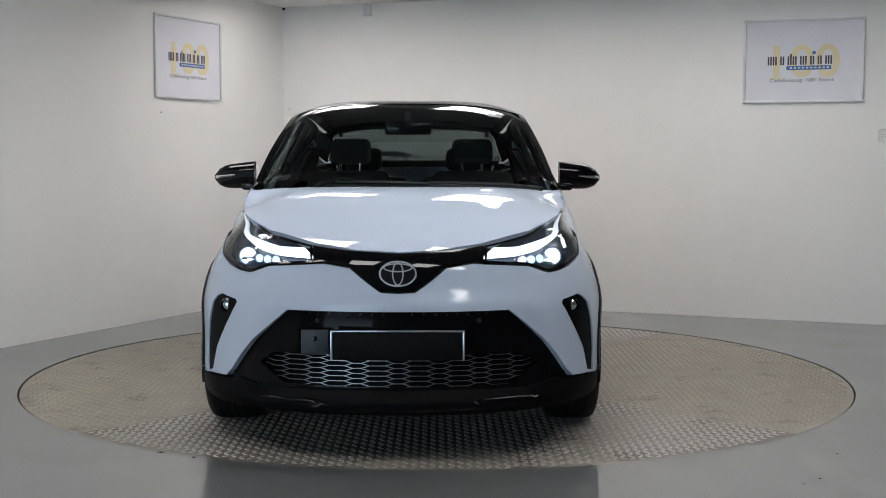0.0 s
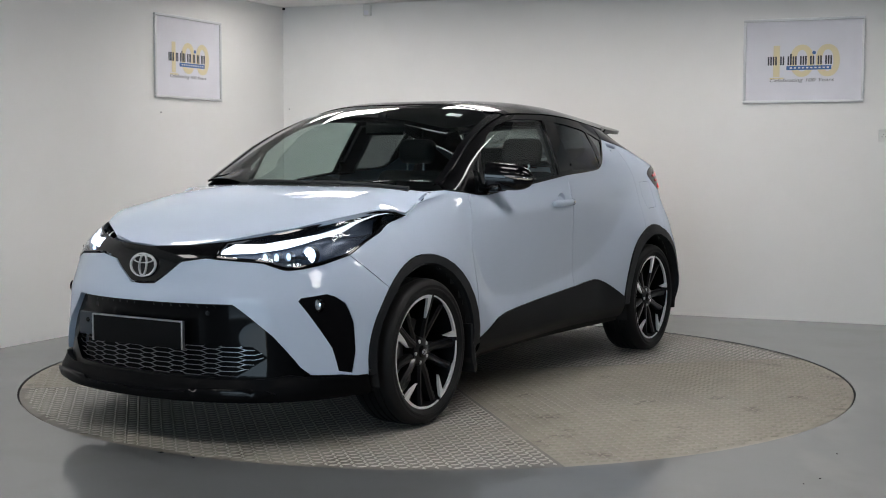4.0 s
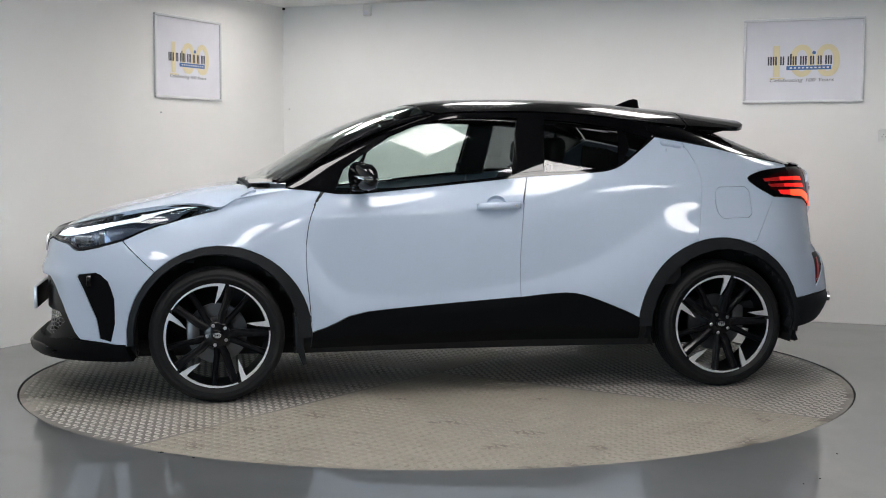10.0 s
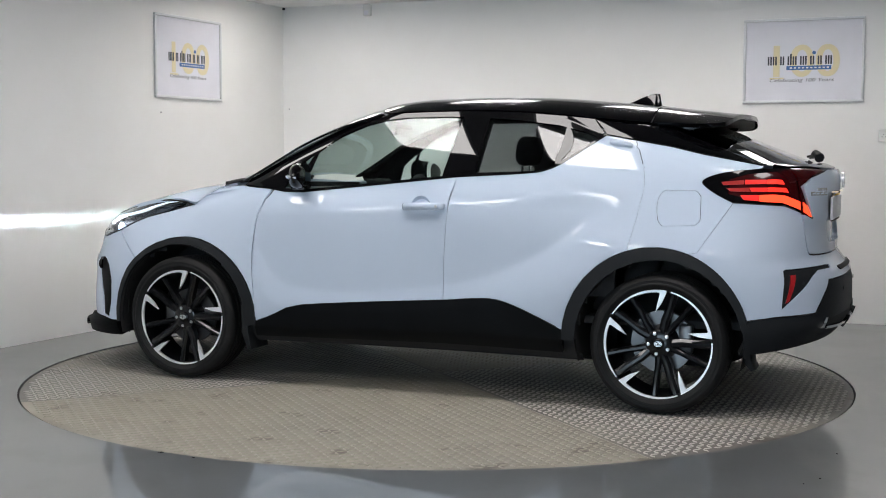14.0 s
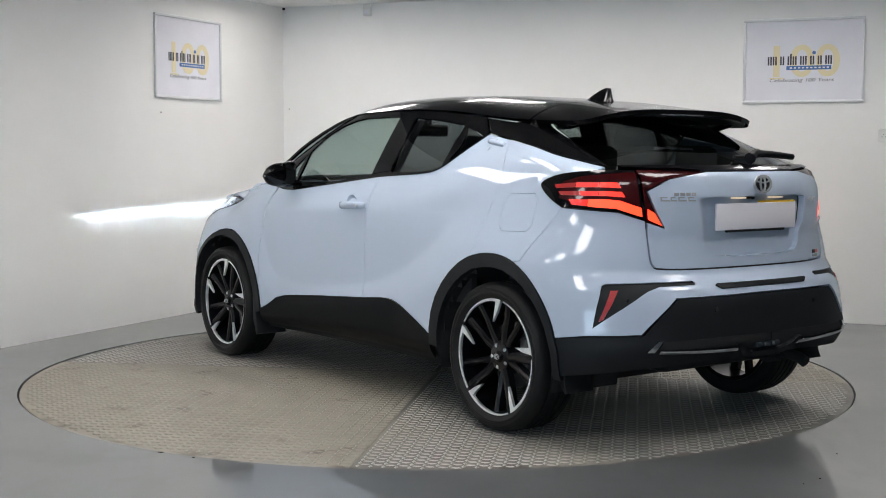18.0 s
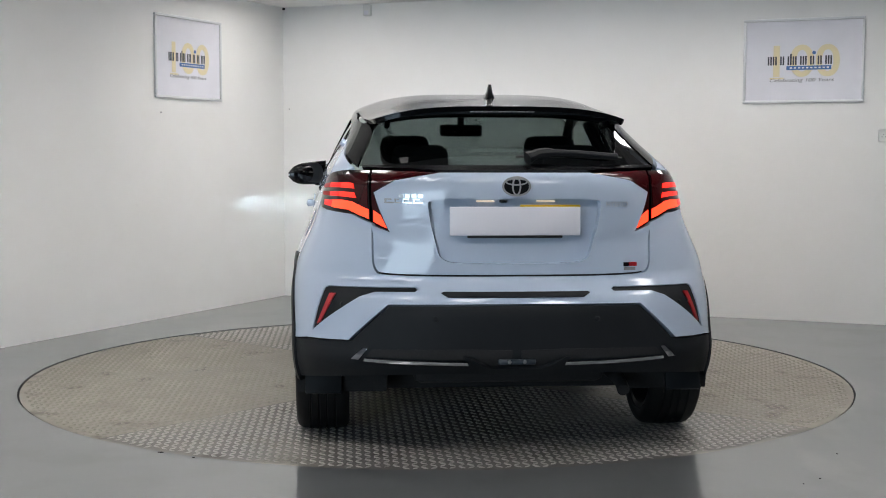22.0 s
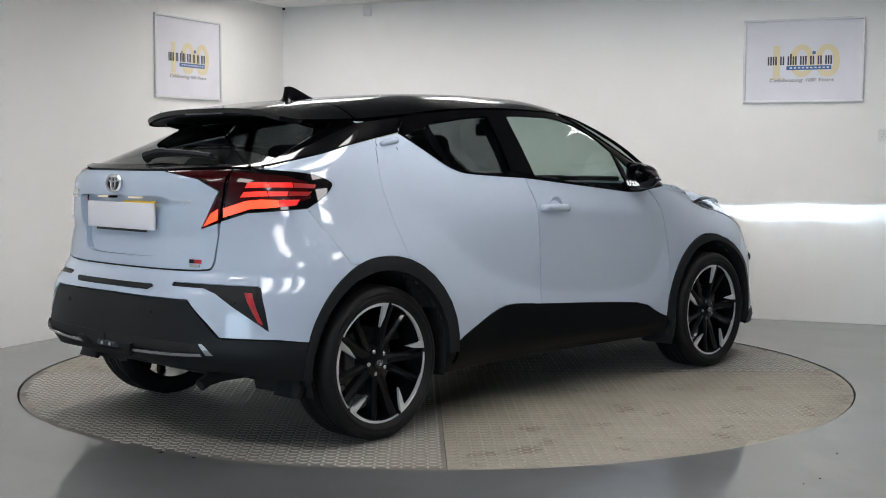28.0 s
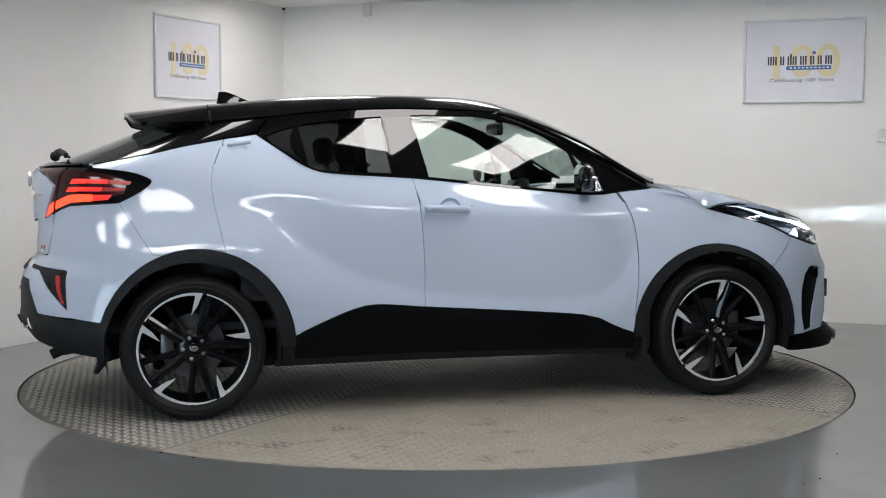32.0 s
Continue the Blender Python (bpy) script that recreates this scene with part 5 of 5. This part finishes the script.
# tail: plate, badges, strips
bm = bmesh.new()
box(bm, (-2.052, -.26, .910), (-2.040, .26, 1.024), .004)
rear_plate = part("rear_plate", bm, PLATE_WHITE, GATE, "blank white number plate")
bm = bmesh.new()
box(bm, (-2.046, -.26, 1.0), (-2.036, -.02, 1.032), .003)
part("plate_edge", bm, YELLOW, rear_plate, "yellow plate edge behind")
# a solid dark bar draws the shade below the plate
bm = bmesh.new()
box(bm, (-2.050, -.19, .900), (-2.036, .19, .912), .003)
part("plate_gap_shade", bm, SEAL, GATE, "dark bar drawn as the shade under the plate")
bm = bmesh.new()
box(bm, (-2.070, .035, 1.040), (-2.035, .065, 1.052), .005)
part("camera_eye", bm, BLACK, GATE, "small black reversing camera")
for y in (.12, -.12):
    bm = bmesh.new()
    box(bm, (-2.064, y - .035, 1.043), (-2.035, y + .035, 1.0495), .002)
    part("plate_light", bm, glowing("plate_lamp", (1.0, .75, .5), 0.5), GATE, "small warm plate light")
bm = bmesh.new()
m = Matrix.Translation((-2.074, 0, 1.105)) @ pose(0, 0, 0, 0, -3, 180)
for rx, rz, t, dz in ((.057, .040, .0075, 0), (.018, .036, .006, 0), (.044, .015, .006, .018)):
    oval(bm, rx, rz, t, 0.0, .010, "x", m, dz=dz)
part("emblem", bm, BADGE, GATE, "chrome oval emblem", smooth=False)
bm = bmesh.new()
lathe(bm, [(0, .003), (.054, .002)], 36, "x", m @ Matrix.Diagonal((1, 1, .70, 1)))
part("emblem_back", bm, DARK_ALLOY, GATE, "black oval emblem backing")


def tail_block(name, y0, y1, z0, z1, out, mat, parent, label="", thick=.006):
    """A small raised bar on the tailgate's skin."""
    bm = bmesh.new()
    q = []
    for y, z in ((y0, z0), (y1, z0), (y1, z1), (y0, z1)):
        p, n = foot(*on_tail(abs(y), z), 0)
        q.append((p if y >= 0 else mirrored(p), n if y >= 0 else mirrored(n)))
    lo = [bm.verts.new(p + n * (out - thick)) for p, n in q]
    hi = [bm.verts.new(p + n * out) for p, n in q]
    bm.faces.new(hi), bm.faces.new(lo)
    for i in range(4):
        bm.faces.new((lo[i], lo[(i + 1) % 4], hi[(i + 1) % 4], hi[i]))
    return part(name, bm, mat, parent, label, smooth=False)


# unreadable chrome lettering, as bars of its size
for y in (.445, .42, .395, .37):
    tail_block("badge_bar", y - .009, y + .009, 1.058, 1.072, 0.016, BADGE, GATE)
for y, w in ((.49, .018), (.457, .012), (.42, .018), (.38, .018)):
    tail_block("badge_bar", y - w, y + w, 1.036, 1.0415, 0.017, BADGE, GATE)
    tail_block("badge_bar", y + w * .7, y + w, 1.0415, 1.054, 0.017, BADGE, GATE)
    tail_block("badge_bar", y - w * .4, y + w, 1.049, 1.054, 0.018, BADGE, GATE)
tail_block("badge_flag", -.502, -.468, .782, .798, .004, REFLECTOR, GATE, "red badge half")
tail_block("badge_flag", -.468, -.446, .782, .798, .004, BLACK, GATE, "black badge half")
tail_block("badge_bar", -.495, -.448, .766, .778, .005, BADGE, GATE)
panel("bumper_strip", skin, tails((0, .690), (.285, .690), (.30, .684), (.27, .667), (0, .667)), PLASTIC, CAR, "black loading strip", middle=END, out=.006, step=.03)
for s in (1, -1):
    m = s < 0
    panel("reflector", skin, tails((.737, .675), (.709, .677), (.775, .553), (.791, .544)), REFLECTOR, CAR, "red reflector", out=-.001, step=.02, lip=.01, mirror=m)
    p, n = foot(*on_tail(.69, .635), -.012)
    bm = bmesh.new()
    lathe(bm, [(0, -.008), (.009, -.007), (.011, 0)], 14, "x", Matrix.Translation(p))
    part("parking_sensor", flipped(bm, s), PLASTIC, CAR)
    p, n = foot(*on_tail(.32, .585), .001)
    bm = bmesh.new()
    lathe(bm, [(0, -.004), (.009, -.003), (.011, 0)], 14, "x", Matrix.Translation(p))
    part("parking_sensor", flipped(bm, s), PLASTIC, CAR)
    panel("chrome_strip", skin, tails((.195, .420), (.595, .430), (.60, .419), (.19, .407)), CHROME, CAR, "thin chrome strip", out=.010, step=.03, lip=.012, gap=0, mirror=m)
    panel("chrome_tip", skin, tails((.583, .466), (.600, .466), (.648, .425), (.618, .424)), CHROME, CAR, "chrome strip end", out=.010, step=.03, lip=.012, gap=0, mirror=m)
    panel("valance_step", skin, tails((.0, .466), (.20, .470), (.57, .466), (.595, .432), (.20, .424), (.14, .395), (0, .395)), UNDER, CAR, "dark lower valance", out=-.001, step=.03, lip=.02, mirror=m)
panel("valance_tray", skin, tails((0, .398), (.10, .398), (.19, .44), (.21, .44), (.13, .375), (0, .372)), PLASTIC, CAR, "black tray edge", middle=END, out=.016, step=.03, lip=.03, gap=0)
bm = bmesh.new()
box(bm, (-2.130, -.075, .406), (-2.10, .075, .428), .006)
part("valance_lens", bm, COVER_GREY, CAR, "clear grey lower lens")
for y in (.03, -.03):
    bm = bmesh.new()
    lathe(bm, [(0, -.003), (.007, -.002), (.009, .006)], 16, "x", Matrix.Translation((-2.131, y, .417)))
    part("lens_bulb", bm, SATIN, CAR)
bm = bmesh.new()
tube(bm, [(-1.6, -.46, .30), (-1.85, -.46, .30), (-1.93, -.46, .29), (-1.97, -.46, .27)], .026, 14)
part("exhaust_pipe", bm, UNDER, CAR, "dark exhaust tail pipe")
bm = bmesh.new()
box(bm, (-1.90, -.40, .29), (-1.60, .40, .40), .04)
part("silencer", bm, UNDER, CAR, "dark silencer")

# roof details
bm = bmesh.new()
prof = [(-.945, .0), (-.985, .016), (-1.03, .040), (-1.075, .062), (-1.105, .071), (-1.130, .070), (-1.136, .04), (-1.145, 0)]
secs = []
for i, (x, h) in enumerate(prof):
    z0 = float(ROOF_MID(x)) - .006
    wv = .030 * (1 - .25 * i / 7) if h > 0 else .026
    secs.append([bm.verts.new(c) for c in ((x, -wv, z0), (x, -wv * .45, z0 + h * .55), (x, -.005, z0 + h), (x, .005, z0 + h), (x, wv * .45, z0 + h * .55), (x, wv, z0))])
for a, b in zip(secs, secs[1:]):
    for k in range(5):
        bm.faces.new((a[k], a[k + 1], b[k + 1], b[k]))
bm.faces.new(secs[-1])
part("roof_aerial", bm, BLACK, CAR, "gloss black shark-fin aerial", angle=50)
bm = bmesh.new()
for i in range(14):
    y = -.13 + i * .02
    box(bm, (-1.612, y - .008, 1.409), (-1.600, y + .008, 1.4155), .002)
part("high_brake_lamp", bm, DULL_SILVER, CAR, "row of small clear brake lamp cells")
loop = [(0, -1.26)] + smoothed([(.50, -1.26), (.54, -1.44), (.525, -1.555), (.38, -1.585), (0, -1.60)])
panel("spoiler_underside", lambda b, a: np.stack(np.broadcast_arrays(a, b, 1.405 - .030 * (np.abs(b) / .5) ** 4 - .06 * (a + 1.6) ** 2), -1), loop, PLASTIC, CAR, "dark spoiler underside", middle=0.0, lip=-.02)
for s in (1, -1):
    bm = bmesh.new()
    prism(bm, [(-1.30, 1.40), (-1.50, 1.40), (-1.47, 1.365), (-1.38, 1.345), (-1.30, 1.345)], .475, .50, "y", bevel=.006)
    part("spoiler_stay", flipped(bm, s), BLACK, CAR, "gloss black spoiler end")
bm = bmesh.new()
tube(bm, smoothed([(-1.955, -.06, 1.215), (-1.93, -.12, 1.240), (-1.90, -.28, 1.236), (-1.885, -.44, 1.222)], 2), [.026] * 3 + [.021] * 4 + [.013] * (len(smoothed([(0, 0, 0)] * 4, 2)) - 7), 8)
wiper = part("rear_wiper", bm, PLASTIC, CAR, "black rear wiper")
bm = bmesh.new()
tube(bm, [(-1.90, -.02, 1.222), (-1.895, -.25, 1.226), (-1.87, -.46, 1.214)], .007, 6)
part("blade", bm, SEAL, wiper)

# ---- inside the car ----
def seat(x, y, w, tall, rest, head=True):
    bm = bmesh.new()
    box(bm, (x - .25, y - w, .45), (x + .27, y + w, .62), .06, 3)
    s = part("seat", bm, TRIM_CLOTH, CAR, "dark grey cloth seat")
    bm = bmesh.new()
    box(bm, (-.07, -w, 0), (.07, w, tall), .055, 3, m=Matrix.Translation((x - .27, y, .56)) @ pose(0, 0, 0, 0, -rest, 0))
    part("backrest", bm, TRIM_CLOTH, s)
    if head:
        top = Vector((x - .27, y, .56)) + Vector((-math.sin(radians(rest)), 0, math.cos(radians(rest)))) * (tall + .02)
        bm = bmesh.new()
        box(bm, (-.05, -.125, .03), (.045, .125, .185), .045, 3, m=Matrix.Translation(top) @ pose(0, 0, 0, 0, -8, 0))
        part("headrest", bm, TRIM_CLOTH, s)
        for d in (-.06, .06):
            bm = bmesh.new()
            tube(bm, [top + Vector((.01, d, -.06)), top + Vector((0, d, .05))], .007, 8)
            part("headrest_post", bm, CHROME, s, "chrome headrest post")
    return s


for y in (.37, -.37):
    seat(-.02, y, .245, .60, 20)
seat(-.86, .34, .30, .56, 24, True)
seat(-.86, -.34, .30, .56, 24, True)
bm = bmesh.new()
secs = []
for x, z in ((.56, .72), (.52, .93), (.60, 1.0), (.75, 1.015), (.98, 1.02), (1.12, 1.03)):
    wv = .73 if x < .9 else .69 if x < 1.05 else .58
    secs.append([bm.verts.new((x + (0 if abs(t) < .9 else -.02) - .06 * t * t * (x > 1.05), wv * t, z + (.015 if t * -1 > .2 and t * -1 < .8 and x < .7 and z > .9 else 0))) for t in np.linspace(-1, 1, 13)])
for a, b in zip(secs, secs[1:]):
    for k in range(12):
        bm.faces.new((a[k], a[k + 1], b[k + 1], b[k]))
dash = part("dashboard", bm, DASH, CAR, "dark grey dashboard", angle=60)
bm = bmesh.new()
box(bm, (.50, -.12, .955), (.535, .16, 1.09), .012)
part("touch_screen", bm, BLACK, dash, "black touch screen")
bm = bmesh.new()
c = Matrix.Translation((.36, -.37, .93)) @ pose(0, 0, 0, 0, -68, 0)
n = 40
tube(bm, [c @ Vector((.178 * math.cos(2 * math.pi * k / n), .178 * math.sin(2 * math.pi * k / n), 0)) for k in range(n + 1)], .016, 8)
wheel_rim = part("steering_wheel", bm, DASH, CAR, "dark leather steering wheel")
bm = bmesh.new()
box(bm, (-.075, -.07, -.05), (.06, .07, .012), .02, 2, m=c)
for a in (0, 180, 270):
    box(bm, (.04, -.022, -.012), (.17, .022, .006), .006, 1, m=c @ pose(0, 0, 0, 0, 0, a + 90))
part("wheel_spokes", bm, DASH, wheel_rim)
bm = bmesh.new()
box(bm, (.36, -.125, 1.335), (.395, .125, 1.405), .016, 3)
box(bm, (.385, -.02, 1.40), (.42, .02, 1.46), .008)
part("interior_mirror", bm, BLACK, CAR, "black rear-view mirror")
panel("headliner", over(roof_top), [(0, .20), (.52, .15)] + cant_edge((.0, -.3, -.6, -.9, -1.1), .06) + [(.45, -1.25), (0, -1.25)], grained("pale_headliner", (.30, .30, .29), .9), CAR,
      "grey headliner", out=-.03, middle=0.0, lip=0)
for s in (1, -1):
    m = s < 0
    panel("door_card", skin, sides((.60, 1.0), (.2, 1.04), (-.25, 1.08), (-.7, 1.10), (-1.1, 1.10), (-1.1, .55), (-.2, .5), (.60, .5)), DASH, CAR, "dark door trim", out=-.07, step=.08, lip=.03, mirror=m)
    panel("pillar_trim", skin, sides((-.19, 1.12), (-.25, 1.42), (-.40, 1.42), (-.36, 1.13)), DASH, CAR, "dark pillar trim", out=-.03, step=.05, lip=.02, mirror=m)
    panel("rear_pillar_trim", skin, sides((-1.0, .93), (-1.0, 1.12), (-.98, 1.32), (-1.15, 1.29), (-1.5, 1.19), (-1.80, 1.15), (-1.80, .93)), DASH, CAR, "dark rear pillar trim", out=-.05, step=.06, lip=.02, mirror=m)
bm = bmesh.new()
box(bm, (-1.80, -.58, .98), (-1.22, .58, 1.0), .008)
part("parcel_shelf", bm, TRIM_CLOTH, CAR, "dark parcel shelf")
bm = bmesh.new()
box(bm, (-1.7, -.74, .40), (.9, .74, .44), .01)
part("cabin_floor", bm, TRIM_CLOTH, CAR, "dark carpet")
loop = [(.425, .40), (.505, .385), (.502, .43), (.422, .445)]
panel("screen_sticker", over(roof_top), loop, Look("pale_green_sticker", (.62, .72, .68), .6).mat, CAR, "small pale windscreen sticker", out=.001, lip=0, step=.03)


# ---- things on the walls ----
GOLD = Look("pale_gold_print", (0.76, 0.67, 0.44), 0.5).mat
INK = Look("dark_slate_print", (0.045, 0.05, 0.065), 0.5).mat
BLUE = Look("blue_print", (0.06, 0.15, 0.38), 0.5).mat
GREY_INK = Look("grey_print", (0.12, 0.12, 0.13), 0.5).mat
WHITE_PLASTIC = grained("white_plastic", (0.74, 0.74, 0.72), 0.4, 0.0, 0.03)


def letters(name, text, size, m, material, parent, squeeze=1.0, label="", slant=0.0, heavy=0.0):
    """Raised print in the built-in font, as a mesh. m: the text's own space (x along, y up)."""
    cu = bpy.data.curves.new(name, "FONT")
    cu.body, cu.size, cu.extrude, cu.align_x, cu.align_y = text, size, .0004, "CENTER", "CENTER"
    cu.shear, cu.offset = slant, heavy
    tmp = bpy.data.objects.new(name, cu)
    scene.collection.objects.link(tmp)
    me = bpy.data.meshes.new_from_object(tmp.evaluated_get(bpy.context.evaluated_depsgraph_get()))
    bpy.data.objects.remove(tmp)
    me.transform(m @ Matrix.Diagonal((squeeze, 1, 1, 1)))
    me.materials.clear()
    me.materials.append(material)
    return hang(name, me, parent, label)


def picture(at, w, h):
    """A framed print; x along the wall, y out of it, z up, middle at the origin."""
    ob = thing("framed_poster", "silver framed pale poster with a gold number print on the wall", "poster", at, "posters")
    for lo, hi in (((-w / 2, -h / 2), (w / 2, -h / 2 + .020)), ((-w / 2, h / 2 - .020), (w / 2, h / 2)),
                   ((-w / 2, -h / 2 + .020), (-w / 2 + .020, h / 2 - .020)), ((w / 2 - .020, -h / 2 + .020), (w / 2, h / 2 - .020))):
        bm = bmesh.new()
        box(bm, (lo[0], .001, lo[1]), (hi[0], .022, hi[1]), .006)
        part("frame_bar", bm, FRAME_ALU, ob)
    bm = bmesh.new()
    box(bm, (-w / 2 + .016, .002, -h / 2 + .016), (w / 2 - .016, .008, h / 2 - .016))
    sheet_ob = part("print", bm, POSTER, ob, "pale lilac print")
    face = Matrix(((-1, 0, 0, 0), (0, 0, 1, .0088), (0, 1, 0, 0), (0, 0, 0, 1)))
    letters("gold_number", "100", .322, face @ Matrix.Translation((-.008, -.014, 0)), GOLD, sheet_ob, 1.13, "large pale gold number", 0, .0045)
    bm = bmesh.new()
    box(bm, (.137, .0083, -.133), (.237, .0091, -.121))
    part("number_foot", bm, GOLD, sheet_ob, smooth=False)
    # the name, as plain bars in its colours
    strokes = [-.247 + .0178 * k for k in range(26)]
    for k, x in enumerate(strokes):
        if k in (4, 7, 12, 16, 19, 22):
            continue
        bm = bmesh.new()
        box(bm, (-x - .0060, .0092, -.030), (-x + .0060, .0098, .052 if k == 9 else .034))
        part("name_bar", bm, INK, sheet_ob, smooth=False)
    bm = bmesh.new()
    lathe(bm, [(0, .0099), (.013, .0098), (.013, .009)], 20, "y", Matrix.Translation((-.077, 0, .056)))
    part("name_dot", bm, BLUE, sheet_ob, smooth=False)
    bm = bmesh.new()
    box(bm, (-.200, .0092, -.067), (.118, .0099, -.037))
    part("blue_bar", bm, BLUE, sheet_ob, "blue bar", smooth=False)
    for i in range(10):
        bm = bmesh.new()
        x = -.184 + i * .029
        box(bm, (x, .0099, -.057), (x + .016, .0103, -.047))
        part("pale_bar", bm, POSTER, sheet_ob, smooth=False)
    letters("caption", "Celebrating 100 Years", .036, face @ Matrix.Translation((-.012, -.142, .0002)), GREY_INK, sheet_ob, 1.42, "", .25)
    return ob


def on_wall(start, along, inward, far, up):
    """A place on a wall, y out of it; x runs to the left as one faces it."""
    y = wall_pose(start, along, inward).to_3x3().col[1]
    x = y.cross(Vector((0, 0, 1)))
    m = Matrix((x, y, Vector((0, 0, 1)))).transposed().to_4x4()
    return Matrix.Translation(start + along * far + Vector((0, 0, up))) @ m


picture(on_wall(CORNER, ALONG_BACK, ALONG_LEFT, 4.345, 1.921), .862, .617)
picture(on_wall(CORNER, ALONG_LEFT, ALONG_BACK, 1.362, 1.960), .842, .622)

sock = thing("wall_socket", "white double plug socket on the wall", "socket", on_wall(CORNER, ALONG_BACK, ALONG_LEFT, 4.955, 1.372))
bm = bmesh.new()
box(bm, (-.073, .0005, -.043), (.073, .012, .043), .005)
part("face_plate", bm, WHITE_PLASTIC, sock)
for x in (-.036, .036):
    for dx, dz, w, h in ((0, .008, .004, .008), (-.011, -.010, .007, .004), (.011, -.010, .007, .004)):
        bm = bmesh.new()
        box(bm, (x + dx - w / 2, .0117, dz - h / 2), (x + dx + w / 2, .0126, dz + h / 2))
        part("socket_hole", bm, SEAL, sock, smooth=False)
    bm = bmesh.new()
    box(bm, (x - .006, .011, .022), (x + .006, .0155, .036), .002)
    part("switch", bm, WHITE_PLASTIC, sock)
det = thing("alarm_sensor", "small white sensor box high on the wall", "sensor", on_wall(CORNER, ALONG_BACK, ALONG_LEFT, .815, 2.432))
bm = bmesh.new()
box(bm, (-.034, .0005, -.05), (.034, .045, .048), .010)
part("case", bm, WHITE_PLASTIC, det)
bm = bmesh.new()
box(bm, (-.022, .040, -.042), (.022, .047, -.005), .004)
part("window", bm, POSTER, det, "milky sensor window")
clip = thing("corner_clip", "small black clip in the corner under the ceiling", "clip", on_wall(CORNER, ALONG_BACK, ALONG_LEFT, .014, CEILING - .012))
bm = bmesh.new()
box(bm, (-.010, .002, -.010), (.010, .020, .010), .003)
part("body", bm, SEAL, clip)
for far, up, r, along, inward in ((.70, 1.541, .007, ALONG_LEFT, ALONG_BACK), (2.0, .86, .004, ALONG_LEFT, ALONG_BACK), (.055, 1.62, .005, ALONG_BACK, ALONG_LEFT)):
    far = (3.9 - 2.36) / .9042 if up == 1.541 else far
    nail = thing("nail_mark", "small dark nail hole in the plaster", "mark", on_wall(CORNER, along, inward, far, up), "nail marks")
    bm = bmesh.new()
    lathe(bm, [(0, .003), (r * .7, .0025), (r, .0003)], 10, "y")
    part("head", bm, GREY_INK, nail)

# scraps of rubber left on the floor
random.seed(7)
for x, y, long, wide in ((-1.143, -1.966, 0.018, 0.006), (-0.990, -2.059, 0.007, 0.004), (1.459, -2.389, 0.005, 0.004), (1.649, -1.990, 0.004, 0.003), (1.374, -2.468, 0.004, 0.003)):
    scrap = thing("rubber_scrap", "small black scrap of rubber on the floor", "scrap", pose(x, y, 0.0, 0, 0, -12), "floor scraps")
    bm = bmesh.new()
    n = 10
    ring_lo = [bm.verts.new((long * math.cos(2 * math.pi * k / n) * random.uniform(.75, 1.1), wide * math.sin(2 * math.pi * k / n) * random.uniform(.75, 1.1), 0.0)) for k in range(n)]
    ring_hi = [bm.verts.new((v.co.x * .7, v.co.y * .7, random.uniform(.002, .004))) for v in ring_lo]
    for k in range(n):
        bm.faces.new((ring_lo[k], ring_lo[(k + 1) % n], ring_hi[(k + 1) % n], ring_hi[k]))
    bm.faces.new(ring_hi), bm.faces.new(ring_lo[::-1])
    part("scrap", bm, SEAL, scrap)

# the chrome word on the tailgate
spot, way = (mirrored(v) for v in foot(*on_tail(.41, 1.031), .014))
across = Vector((0, 0, 1)).cross(way).normalized()
tail_face = Matrix.Translation(spot) @ Matrix((across, way.cross(across), way)).transposed().to_4x4()
letters("chrome_word", "HYBRID", .029, tail_face, SATIN, GATE, 1.0, "thin chrome word")


# ---- what moves ----
def motions():
    rows_table, rows_car = [], []
    for t in range(0, 33):
        turned = pose(0, 0, 0, 0, 0, heading(t))
        rows_table.append((float(t), turned))
        rows_car.append((float(t), turned @ pose(CAR_X, CAR_Y, 0)))
    walk(TABLE, rows_table)
    walk(CAR, rows_car)


motions()
